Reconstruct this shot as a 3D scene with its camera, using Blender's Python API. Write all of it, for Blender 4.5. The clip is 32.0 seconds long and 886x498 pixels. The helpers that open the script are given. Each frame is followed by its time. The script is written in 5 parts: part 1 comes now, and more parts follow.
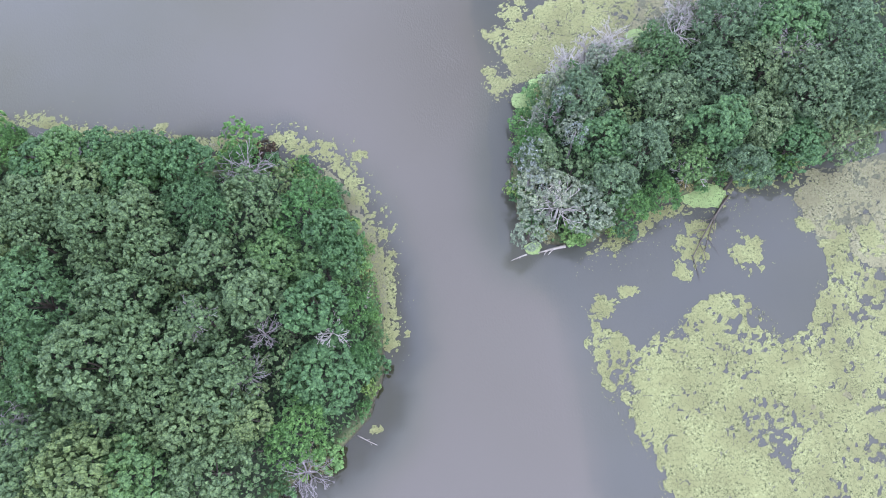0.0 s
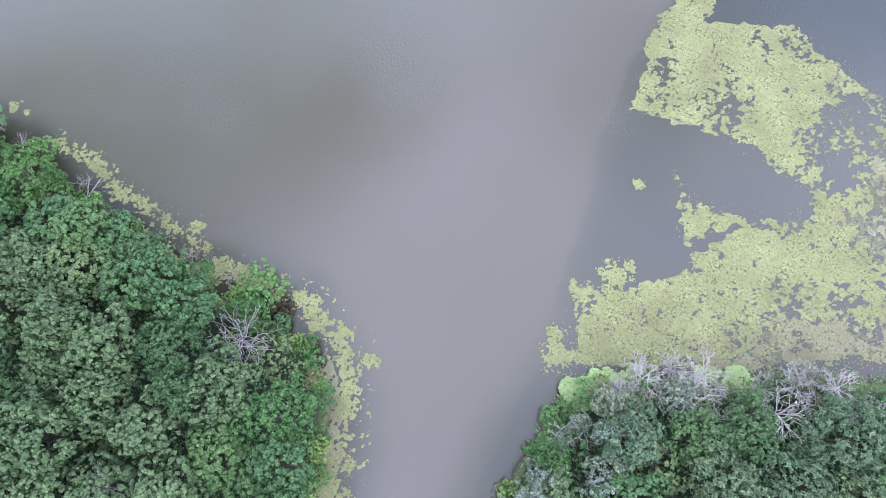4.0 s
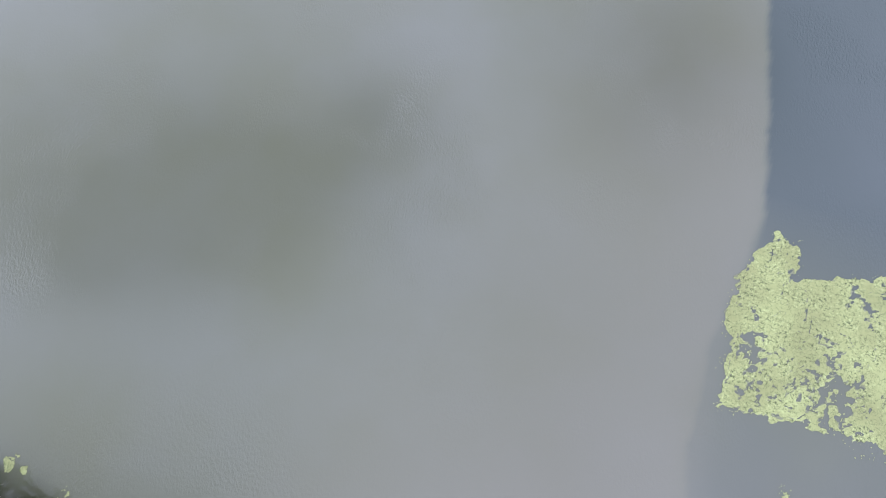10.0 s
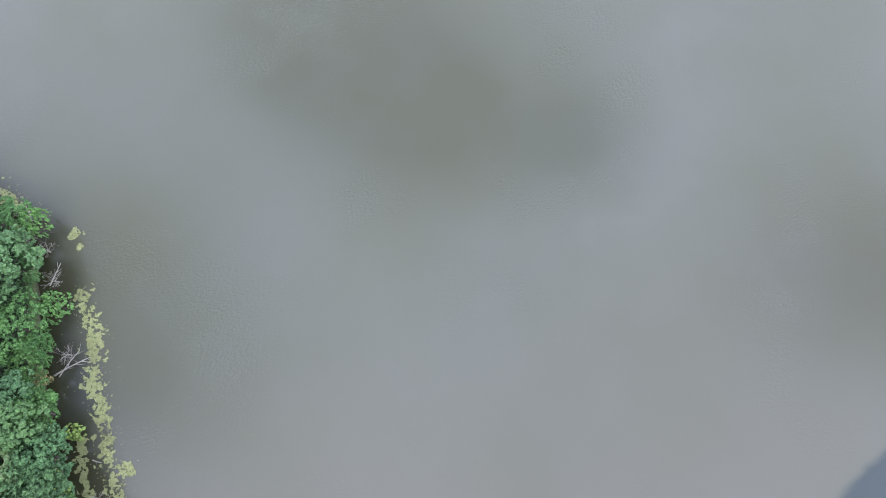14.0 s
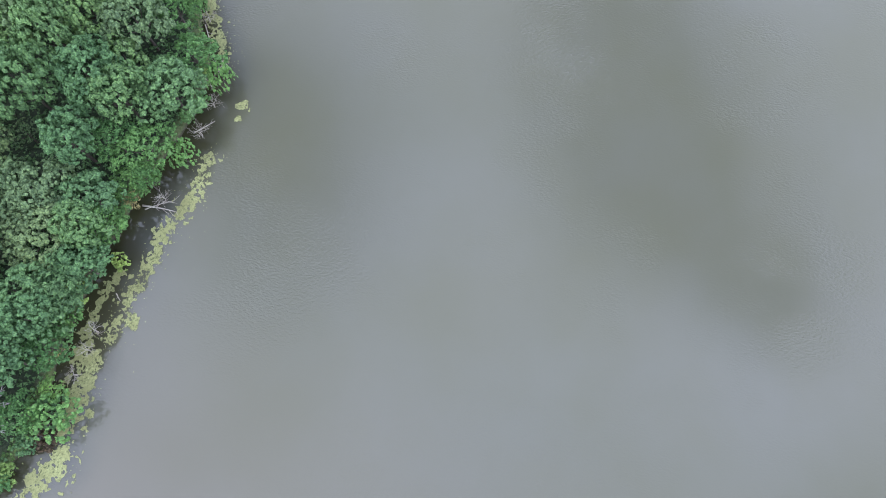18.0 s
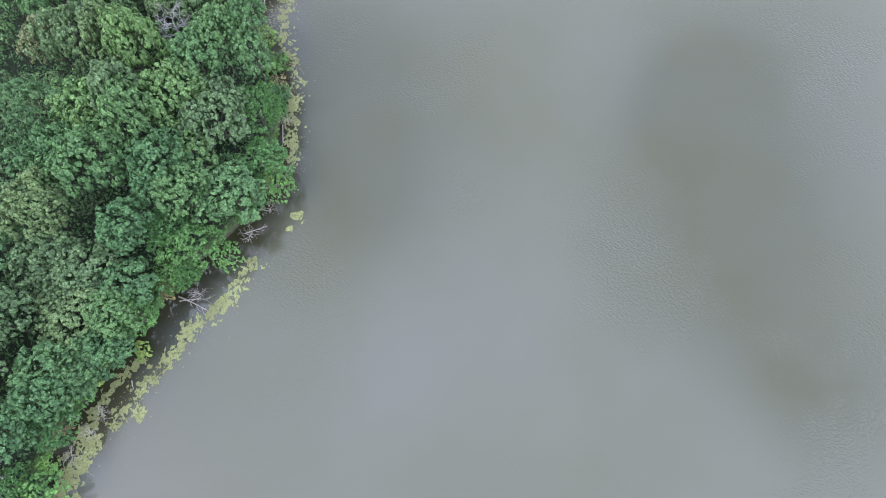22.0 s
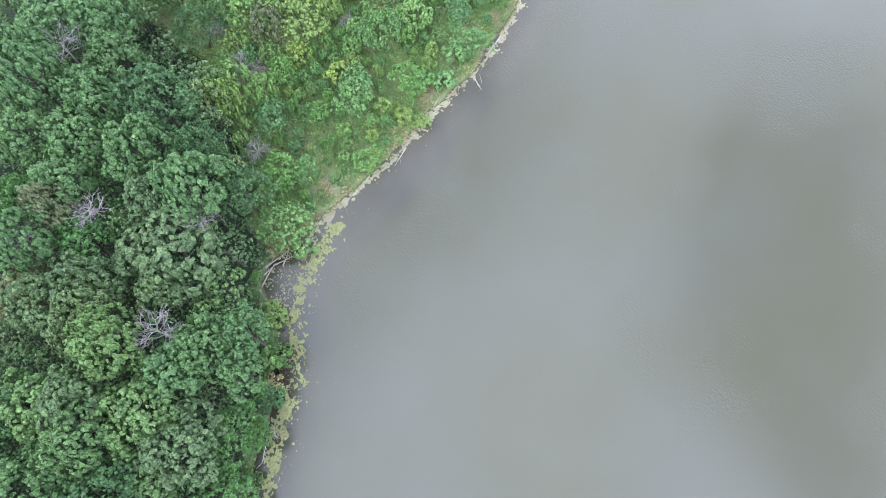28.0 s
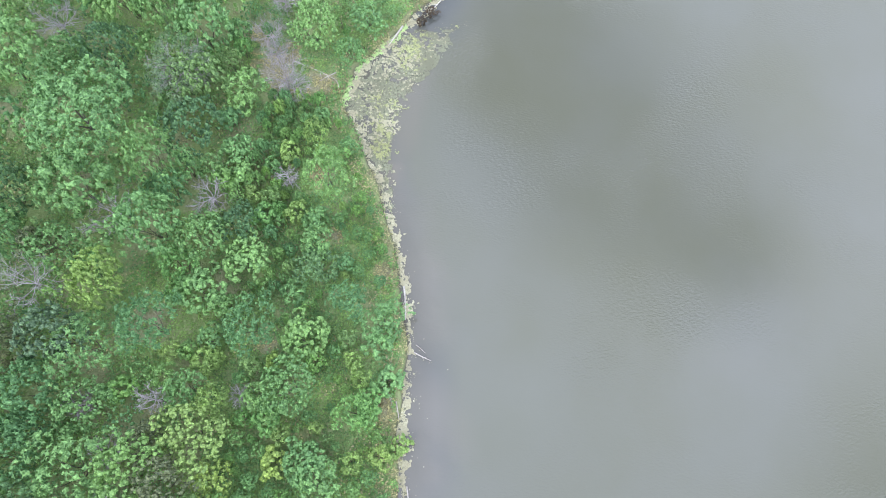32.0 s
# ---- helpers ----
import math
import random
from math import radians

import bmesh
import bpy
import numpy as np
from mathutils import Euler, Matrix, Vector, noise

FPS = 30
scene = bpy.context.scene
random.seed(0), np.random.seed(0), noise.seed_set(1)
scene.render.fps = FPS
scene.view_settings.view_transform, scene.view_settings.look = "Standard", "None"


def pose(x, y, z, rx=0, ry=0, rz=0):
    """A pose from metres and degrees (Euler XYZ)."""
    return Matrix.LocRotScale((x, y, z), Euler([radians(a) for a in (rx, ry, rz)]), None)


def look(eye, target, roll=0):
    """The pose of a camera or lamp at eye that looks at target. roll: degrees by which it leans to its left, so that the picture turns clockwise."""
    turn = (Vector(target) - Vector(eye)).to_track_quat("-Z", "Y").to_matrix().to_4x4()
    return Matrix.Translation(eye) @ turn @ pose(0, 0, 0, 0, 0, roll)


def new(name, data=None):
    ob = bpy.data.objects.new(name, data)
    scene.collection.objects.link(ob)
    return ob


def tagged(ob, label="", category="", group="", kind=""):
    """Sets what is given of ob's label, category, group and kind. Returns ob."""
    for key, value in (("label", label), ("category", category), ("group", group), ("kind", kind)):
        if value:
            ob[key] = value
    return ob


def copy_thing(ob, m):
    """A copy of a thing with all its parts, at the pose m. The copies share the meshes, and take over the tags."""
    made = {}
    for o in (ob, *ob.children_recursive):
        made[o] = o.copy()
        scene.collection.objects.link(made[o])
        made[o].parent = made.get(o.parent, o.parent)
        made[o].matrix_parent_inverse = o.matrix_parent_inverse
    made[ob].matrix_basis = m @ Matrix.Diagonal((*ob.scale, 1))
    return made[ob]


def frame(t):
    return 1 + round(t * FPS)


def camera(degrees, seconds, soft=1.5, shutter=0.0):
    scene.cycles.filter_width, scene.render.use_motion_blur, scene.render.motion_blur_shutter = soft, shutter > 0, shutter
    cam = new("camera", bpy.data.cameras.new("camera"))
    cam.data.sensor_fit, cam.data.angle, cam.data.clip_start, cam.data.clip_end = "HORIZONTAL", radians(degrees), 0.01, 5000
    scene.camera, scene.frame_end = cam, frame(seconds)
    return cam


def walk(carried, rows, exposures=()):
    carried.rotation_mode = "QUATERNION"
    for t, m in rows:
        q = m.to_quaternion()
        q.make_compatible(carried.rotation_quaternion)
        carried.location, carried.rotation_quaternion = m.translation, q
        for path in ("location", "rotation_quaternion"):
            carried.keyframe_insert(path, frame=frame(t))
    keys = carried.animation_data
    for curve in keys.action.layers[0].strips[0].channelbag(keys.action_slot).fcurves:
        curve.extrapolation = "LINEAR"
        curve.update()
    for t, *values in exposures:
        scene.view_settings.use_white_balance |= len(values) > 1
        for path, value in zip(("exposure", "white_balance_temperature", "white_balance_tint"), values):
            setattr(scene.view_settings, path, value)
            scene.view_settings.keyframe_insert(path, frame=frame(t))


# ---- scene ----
cam = camera(69.66, 32.0, soft=0.45)
PATH = [
    (0, (-0.371, -25.493, 67.846), (-0.342, -24.845, 65.954), -1.36),
    (0.5, (0.668, -21.244, 67.446), (0.67, -20.594, 65.555), 0.35),
    (1, (1.24, -17.004, 66.995), (1.209, -16.354, 65.104), 1.69),
    (1.5, (0.966, -13.074, 66.407), (0.903, -12.448, 64.508), 1.27),
    (2, (-0.039, -9.554, 65.654), (-0.131, -8.972, 63.743), -0.44),
    (2.5, (-0.918, -6.002, 64.901), (-1.036, -5.451, 62.982), -1.31),
    (3, (-0.911, -2.263, 64.78), (-1.058, -1.716, 62.862), -0.14),
    (3.5, (-0.167, 1.417, 65.534), (-0.345, 1.967, 63.619), 1.59),
    (4, (0.888, 5.079, 66.724), (0.674, 5.629, 64.813), 2.77),
    (4.5, (1.782, 8.775, 67.752), (1.528, 9.321, 65.845), 3.57),
    (6.5, (-0.942, 19.124, 69.731), (-1.299, 19.664, 67.839), 1.22),
    (7, (-3.139, 21.359, 69.326), (-3.506, 21.889, 67.432), 0.39),
    (7.5, (-5.515, 23.708, 68.501), (-5.889, 24.227, 66.606), 0.68),
    (8, (-7.816, 26.295, 67.499), (-8.197, 26.814, 65.606), 3.11),
    (8.5, (-9.785, 29.011, 66.547), (-10.161, 29.536, 64.654), 5.94),
    (9, (-11.404, 31.638, 66.23), (-11.75, 32.185, 64.337), 4.40),
    (9.5, (-13.013, 33.893, 66.506), (-13.323, 34.471, 64.616), -1.19),
    (10, (-14.865, 35.384, 66.679), (-15.157, 35.965, 64.787), -7.33),
    (10.5, (-15.753, 36.819, 67.333), (-16.044, 37.404, 65.443), -7.64),
    (11, (-15.987, 38.218, 68.261), (-16.298, 38.814, 66.377), -4.53),
    (11.5, (-16.218, 39.058, 69.183), (-16.566, 39.631, 67.298), -1.98),
    (12, (-16.672, 39.593, 69.79), (-17.07, 40.125, 67.904), -0.78),
    (12.5, (-16.959, 40.272, 69.962), (-17.402, 40.756, 68.073), 0.78),
    (13, (-17.206, 41.049, 69.785), (-17.686, 41.478, 67.892), 2.36),
    (13.5, (-17.41, 42.065, 69.429), (-17.919, 42.447, 67.533), 3.26),
    (15.5, (-19.596, 45.874, 67.936), (-20.147, 46.066, 66.023), -3.62),
    (16, (-20.542, 46.746, 67.675), (-21.099, 46.888, 65.759), -4.56),
    (16.5, (-21.591, 47.706, 67.338), (-22.155, 47.793, 65.421), -3.33),
    (17, (-22.885, 48.54, 67.023), (-23.458, 48.568, 65.107), -1.02),
    (17.5, (-24.437, 49.101, 66.766), (-25.012, 49.069, 64.851), 1.09),
    (18, (-26.228, 49.285, 66.711), (-26.809, 49.194, 64.799), 2.11),
    (18.5, (-28.197, 49.176, 66.804), (-28.789, 49.031, 64.899), 2.21),
    (19, (-30.121, 48.909, 66.998), (-30.711, 48.72, 65.097), 1.76),
    (19.5, (-31.989, 48.756, 67.332), (-32.57, 48.54, 65.431), 1.49),
    (20, (-33.849, 48.833, 67.815), (-34.428, 48.601, 65.915), 1.71),
    (20.5, (-35.676, 48.761, 68.326), (-36.251, 48.52, 66.426), 1.70),
    (21, (-37.515, 48.386, 68.895), (-38.088, 48.137, 66.996), 1.14),
    (21.5, (-39.514, 47.79, 69.428), (-40.087, 47.529, 67.529), 0.42),
    (22, (-41.688, 47.001, 69.847), (-42.261, 46.729, 67.951), -0.28),
    (22.5, (-44.06, 46.109, 70.065), (-44.631, 45.828, 68.169), -0.85),
    (23, (-46.692, 44.946, 69.942), (-47.26, 44.657, 68.046), -1.39),
    (23.5, (-49.536, 43.396, 69.496), (-50.098, 43.096, 67.601), -2.30),
    (24, (-52.524, 41.619, 68.816), (-53.076, 41.307, 66.919), -3.19),
    (24.5, (-55.764, 40.159, 68.029), (-56.307, 39.837, 66.131), -1.86),
    (26.5, (-68.116, 34.72, 68.05), (-68.657, 34.34, 66.162), 2.69),
    (27, (-70.88, 33.038, 68.952), (-71.412, 32.649, 67.063), 1.50),
    (27.5, (-73.895, 31.189, 69.577), (-74.421, 30.792, 67.689), 0.48),
    (28, (-77.293, 29.001, 69.541), (-77.818, 28.599, 67.653), -0.08),
    (28.5, (-80.905, 26.553, 68.996), (-81.43, 26.151, 67.109), -0.03),
    (29, (-84.663, 23.966, 68.121), (-85.199, 23.573, 66.234), 1.12),
    (29.5, (-88.659, 21.541, 66.992), (-89.22, 21.184, 65.106), 3.46),
    (30, (-92.247, 18.844, 66.191), (-92.829, 18.553, 64.299), 2.86),
    (30.5, (-95.531, 15.801, 65.865), (-96.134, 15.593, 63.97), -0.43),
    (31, (-98.882, 12.718, 65.692), (-99.502, 12.599, 63.794), -2.76),
    (31.5, (-102.155, 9.592, 65.953), (-102.791, 9.55, 64.057), -2.44),
    (32, (-105.475, 6.156, 66.398), (-106.139, 6.169, 64.511), 0.27),
]
# The camera opens up a little as the wood fills the picture.
EXPOSURES = [(0, -0.13, 5980, 15), (4, -0.06, 5990, 15), (9, -0.13, 6270, 8), (16, -0.12, 6190, 8), (23, 0.0, 6200, 7.5), (28, 0.17, 6290, 7), (32, 0.16, 6320, 6)]
walk(cam, [(t, look(eye, target, roll)) for t, eye, target, roll in PATH], EXPOSURES)

# ---- sky, sun ----
SUN_ELEV, SUN_AZ = 42.0, 120.0
CLOUD = 2.08
world = bpy.data.worlds.new("sky")
scene.world = world
world.use_nodes = True
wn, wl = world.node_tree.nodes, world.node_tree.links
wn.clear()


def wnode(kind, **inputs):
    n = wn.new(kind)
    for k, v in inputs.items():
        n.inputs[k.replace("_", " ")].default_value = v
    return n


sky = wn.new("ShaderNodeTexSky")
sky.sky_type, sky.sun_disc = "NISHITA", False
sky.sun_elevation, sky.sun_rotation = radians(SUN_ELEV), radians(SUN_AZ)
sky_bg = wnode("ShaderNodeBackground", Strength=0.10)
wl.new(sky.outputs[0], sky_bg.inputs[0])


def wmath(op, a, b=0.0, clamp=False):
    n = wn.new("ShaderNodeMath")
    n.operation, n.use_clamp = op, clamp
    for value, socket in ((a, n.inputs[0]), (b, n.inputs[1])):
        if isinstance(value, (int, float)):
            socket.default_value = value
        else:
            wl.new(value, socket)
    return n.outputs[0]


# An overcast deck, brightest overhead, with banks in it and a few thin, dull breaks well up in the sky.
coords = wn.new("ShaderNodeTexCoord")
cloud_noise = wnode("ShaderNodeTexNoise", Scale=2.4, Detail=4.0, Roughness=0.5)
wl.new(coords.outputs["Generated"], cloud_noise.inputs["Vector"])
bank = wn.new("ShaderNodeValToRGB")
bank.color_ramp.elements[0].position, bank.color_ramp.elements[0].color = 0.34, (0.71, 0.77, 0.92, 1)
bank.color_ramp.elements[1].position, bank.color_ramp.elements[1].color = 0.66, (1.10, 1.15, 1.52, 1)
wl.new(cloud_noise.outputs["Fac"], bank.inputs[0])
updown = wn.new("ShaderNodeSeparateXYZ")
wl.new(coords.outputs["Generated"], updown.inputs[0])
lift = wmath("MULTIPLY_ADD", wmath("MAXIMUM", updown.outputs[2], 0.0), -0.32)
lift.node.inputs[2].default_value = 1.30
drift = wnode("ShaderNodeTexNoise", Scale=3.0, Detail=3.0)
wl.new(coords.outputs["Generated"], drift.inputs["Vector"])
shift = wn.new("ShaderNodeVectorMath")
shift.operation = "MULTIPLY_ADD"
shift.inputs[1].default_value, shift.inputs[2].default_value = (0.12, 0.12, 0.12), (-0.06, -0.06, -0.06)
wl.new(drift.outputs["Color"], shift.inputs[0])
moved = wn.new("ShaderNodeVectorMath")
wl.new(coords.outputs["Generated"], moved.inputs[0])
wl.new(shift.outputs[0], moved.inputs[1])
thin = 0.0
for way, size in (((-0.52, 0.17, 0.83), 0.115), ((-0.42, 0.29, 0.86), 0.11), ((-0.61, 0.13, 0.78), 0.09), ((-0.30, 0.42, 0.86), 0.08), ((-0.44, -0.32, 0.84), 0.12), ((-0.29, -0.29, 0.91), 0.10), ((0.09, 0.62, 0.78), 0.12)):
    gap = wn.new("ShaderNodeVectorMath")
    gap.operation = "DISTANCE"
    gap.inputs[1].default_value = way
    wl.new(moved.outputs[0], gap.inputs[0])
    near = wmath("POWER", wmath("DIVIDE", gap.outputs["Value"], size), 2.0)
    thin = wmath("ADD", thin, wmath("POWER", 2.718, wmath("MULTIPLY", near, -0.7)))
crest = wn.new("ShaderNodeVectorMath")
crest.operation = "DISTANCE"
crest.inputs[1].default_value = (-0.09, 0.13, 0.987)
wl.new(moved.outputs[0], crest.inputs[0])
crest_near = wmath("POWER", wmath("DIVIDE", crest.outputs["Value"], 0.085), 2.0)
lift = wmath("ADD", lift, wmath("MULTIPLY", wmath("POWER", 2.718, wmath("MULTIPLY", crest_near, -0.7)), 0.18))
cloud_bg = wn.new("ShaderNodeBackground")
wl.new(bank.outputs[0], cloud_bg.inputs[0])
wl.new(wmath("MULTIPLY", lift, CLOUD), cloud_bg.inputs[1])
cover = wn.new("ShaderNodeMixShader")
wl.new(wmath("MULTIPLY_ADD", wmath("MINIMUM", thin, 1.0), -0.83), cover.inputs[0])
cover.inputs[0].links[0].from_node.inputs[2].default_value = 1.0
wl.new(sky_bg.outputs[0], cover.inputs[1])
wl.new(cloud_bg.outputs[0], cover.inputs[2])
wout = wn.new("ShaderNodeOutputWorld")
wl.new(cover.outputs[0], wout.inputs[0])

sun = new("sun", bpy.data.lights.new("sun", "SUN"))
sun.data.energy, sun.data.angle, sun.data.color = 1.1, radians(30), (1.0, 0.97, 0.92)
az, el = radians(SUN_AZ), radians(SUN_ELEV)
sun.matrix_basis = look((math.sin(az) * math.cos(el) * 100, math.cos(az) * math.cos(el) * 100, math.sin(el) * 100), (0, 0, 0))


# ---- materials ----
def material(name):
    m = bpy.data.materials.new(name)
    m.use_nodes = True
    nt = m.node_tree
    return m, nt.nodes, nt.links, nt.nodes["Principled BSDF"]


def noise_node(nodes, links, scale, detail=4.0, rough=0.55, vector=None):
    n = nodes.new("ShaderNodeTexNoise")
    n.inputs["Scale"].default_value, n.inputs["Detail"].default_value, n.inputs["Roughness"].default_value = scale, detail, rough
    if vector is None:
        vector = nodes.new("ShaderNodeNewGeometry").outputs["Position"]
    links.new(vector, n.inputs["Vector"])
    return n


def ramp_node(nodes, links, fac, stops):
    r = nodes.new("ShaderNodeValToRGB")
    while len(r.color_ramp.elements) < len(stops):
        r.color_ramp.elements.new(0.5)
    for e, (p, c) in zip(r.color_ramp.elements, stops):
        e.position, e.color = p, (*c, 1)
    links.new(fac, r.inputs[0])
    return r


def mix_color(nodes, links, fac, a, b, blend="MIX"):
    m = nodes.new("ShaderNodeMix")
    m.data_type, m.blend_type = "RGBA", blend
    for value, socket in ((fac, m.inputs[0]), (a, m.inputs[6]), (b, m.inputs[7])):
        if isinstance(value, (int, float)):
            socket.default_value = value
        elif isinstance(value, tuple):
            socket.default_value = (*value, 1)
        else:
            links.new(value, socket)
    return m.outputs[2]


def math_node(nodes, links, op, a, b):
    m = nodes.new("ShaderNodeMath")
    m.operation = op
    for value, socket in ((a, m.inputs[0]), (b, m.inputs[1])):
        if isinstance(value, (int, float)):
            socket.default_value = value
        else:
            links.new(value, socket)
    return m.outputs[0]


def bump(nodes, links, bsdf, height, strength, distance):
    b = nodes.new("ShaderNodeBump")
    b.inputs["Strength"].default_value, b.inputs["Distance"].default_value = strength, distance
    links.new(height, b.inputs["Height"])
    links.new(b.outputs[0], bsdf.inputs["Normal"])


def foliage(name, base, spread=0.26, gloss=0.55, fleck=1.0):
    """Leaves: hue and value differ from plant to plant, from tuft to tuft, and in broad patches."""
    m, nodes, links, bsdf = material(name)
    info, geo = nodes.new("ShaderNodeObjectInfo"), nodes.new("ShaderNodeNewGeometry")
    dark = tuple(c * (1 - spread) for c in base)
    pale = tuple(min(1.0, c * (1 + spread) + 0.006) for c in base)
    warm = (base[0] * 1.5, base[1] * 1.28, base[2] * 1.0)
    cool = (base[0] * 0.78, base[1] * 0.83, base[2] * 0.83)
    tuft = ramp_node(nodes, links, geo.outputs["Random Per Island"], [(0.0, dark), (0.55, base), (1.0, pale)]).outputs[0]
    plant = ramp_node(nodes, links, info.outputs["Random"], [(0.0, cool), (0.5, base), (1.0, warm)]).outputs[0]
    both = mix_color(nodes, links, 0.5, tuft, plant)
    patch = noise_node(nodes, links, 0.9, 3.0)
    shade = ramp_node(nodes, links, patch.outputs["Fac"], [(0.3, (0.74, 0.76, 0.78)), (0.7, (1.2, 1.2, 1.1))]).outputs[0]
    grain = noise_node(nodes, links, 5.0, 3.0, 0.75)
    leafy = ramp_node(nodes, links, grain.outputs["Fac"], [(0.38, tuple(1 - (1 - c) * fleck for c in (0.50, 0.54, 0.57))), (0.5, (0.95, 0.95, 0.95)), (0.63, tuple(1 + (c - 1) * fleck for c in (1.5, 1.42, 1.3)))]).outputs[0]
    color = mix_color(nodes, links, 1.0, mix_color(nodes, links, 1.0, both, shade, "MULTIPLY"), leafy, "MULTIPLY")
    links.new(color, bsdf.inputs["Base Color"])
    bsdf.inputs["Roughness"].default_value = gloss
    bsdf.inputs["Specular IOR Level"].default_value = 0.15
    glow = nodes.new("ShaderNodeBsdfTranslucent")
    links.new(color, glow.inputs[0])
    mix = nodes.new("ShaderNodeMixShader")
    mix.inputs[0].default_value = 0.1
    links.new(bsdf.outputs[0], mix.inputs[1])
    links.new(glow.outputs[0], mix.inputs[2])
    links.new(mix.outputs[0], nodes["Material Output"].inputs[0])
    return m


LEAF = {
    "oak": foliage("oak_leaves", (0.118, 0.22, 0.096)),
    "pale": foliage("pale_oak_leaves", (0.152, 0.229, 0.110)),
    "fresh": foliage("light_oak_leaves", (0.143, 0.252, 0.107)),
    "maple": foliage("maple_leaves", (0.112, 0.232, 0.08)),
    "ash": foliage("ash_leaves", (0.108, 0.2, 0.09)),
    "willow": foliage("willow_leaves", (0.27, 0.33, 0.235), 0.6),
    "brown": foliage("browned_leaves", (0.19, 0.22, 0.12)),
    "bright": foliage("bright_leaves", (0.178, 0.335, 0.106), fleck=0.7),
    "yellow": foliage("yellowing_leaves", (0.25, 0.37, 0.112), fleck=0.7),
    "herb": foliage("herb_leaves", (0.203, 0.345, 0.112), 0.4, fleck=0.7),
    "scrub": foliage("scrub_leaves", (0.180, 0.325, 0.122), fleck=0.7),
    "thorn": foliage("thorn_leaves", (0.145, 0.28, 0.116), fleck=0.75),
    "alder": foliage("alder_leaves", (0.146, 0.222, 0.124), 0.5),
    "limed": foliage("whitewashed_leaves", (0.335, 0.38, 0.355), 0.8),
    "olive": foliage("olive_leaves", (0.212, 0.33, 0.122), fleck=0.75),
    "withered": foliage("withered_leaves", (0.075, 0.055, 0.036), 0.4),
    "straw": foliage("dry_grass", (0.36, 0.34, 0.18), 0.4),
}


def wood(name, a, b, scale):
    m, nodes, links, bsdf = material(name)
    obj = nodes.new("ShaderNodeTexCoord").outputs["Object"]
    grain = noise_node(nodes, links, scale, 6.0, 0.65, obj)
    stain = noise_node(nodes, links, scale * 0.15, 3.0)
    c = ramp_node(nodes, links, grain.outputs["Fac"], [(0.3, a), (0.7, b)]).outputs[0]
    d = ramp_node(nodes, links, stain.outputs["Fac"], [(0.3, (0.65, 0.62, 0.6)), (0.7, (1.1, 1.1, 1.1))]).outputs[0]
    links.new(mix_color(nodes, links, 1.0, c, d, "MULTIPLY"), bsdf.inputs["Base Color"])
    bsdf.inputs["Roughness"].default_value = 0.85
    bump(nodes, links, bsdf, grain.outputs["Fac"], 0.5, 0.02)
    return m


BARK = wood("bark", (0.07, 0.055, 0.045), (0.16, 0.135, 0.11), 6.0)
DEADWOOD = wood("bleached_wood", (0.48, 0.46, 0.42), (0.72, 0.69, 0.64), 7.0)
GREYWOOD = wood("grey_twigs", (0.34, 0.31, 0.31), (0.52, 0.48, 0.48), 7.0)
WETWOOD = wood("wet_wood", (0.10, 0.085, 0.07), (0.25, 0.22, 0.185), 5.0)
LOGWOOD = wood("driftwood", (0.36, 0.32, 0.27), (0.66, 0.62, 0.55), 5.0)


def make_ground():
    m, nodes, links, bsdf = material("ground_soil")
    height = nodes.new("ShaderNodeSeparateXYZ")
    links.new(nodes.new("ShaderNodeNewGeometry").outputs["Position"], height.inputs[0])
    big, fine = noise_node(nodes, links, 0.22, 4.0), noise_node(nodes, links, 4.0, 5.0, 0.7)
    turf = ramp_node(nodes, links, fine.outputs["Fac"], [(0.28, (0.14, 0.20, 0.066)), (0.5, (0.21, 0.28, 0.098)), (0.72, (0.30, 0.345, 0.145))]).outputs[0]
    soil = ramp_node(nodes, links, fine.outputs["Fac"], [(0.3, (0.16, 0.145, 0.085)), (0.7, (0.31, 0.29, 0.18))]).outputs[0]
    where = ramp_node(nodes, links, big.outputs["Fac"], [(0.42, (0, 0, 0)), (0.62, (1, 1, 1))]).outputs[0]
    bare = nodes.new("ShaderNodeAttribute")
    bare.attribute_name = "bare"
    dust = ramp_node(nodes, links, fine.outputs["Fac"], [(0.3, (0.17, 0.145, 0.085)), (0.7, (0.36, 0.32, 0.21))]).outputs[0]
    bank = mix_color(nodes, links, math_node(nodes, links, "MULTIPLY", where, 0.6), turf, soil)
    bank = mix_color(nodes, links, bare.outputs["Fac"], bank, dust)
    mud = ramp_node(nodes, links, fine.outputs["Fac"], [(0.3, (0.05, 0.045, 0.028)), (0.7, (0.14, 0.125, 0.085))]).outputs[0]
    # Leaf litter colour, taken darker to give the shaded gaps under the crowns.
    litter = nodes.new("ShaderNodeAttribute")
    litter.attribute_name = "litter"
    shaded_litter = ramp_node(nodes, links, fine.outputs["Fac"], [(0.3, (0.020, 0.032, 0.017)), (0.55, (0.042, 0.060, 0.032)), (0.75, (0.080, 0.092, 0.052))]).outputs[0]
    bank = mix_color(nodes, links, litter.outputs["Fac"], bank, shaded_litter)
    rise = nodes.new("ShaderNodeMapRange")
    rise.inputs[1].default_value, rise.inputs[2].default_value = 0.02, 0.13
    links.new(height.outputs[2], rise.inputs[0])
    links.new(mix_color(nodes, links, rise.outputs[0], mud, bank), bsdf.inputs["Base Color"])
    bsdf.inputs["Roughness"].default_value = 0.95
    bump(nodes, links, bsdf, fine.outputs["Fac"], 0.8, 0.15)
    return m


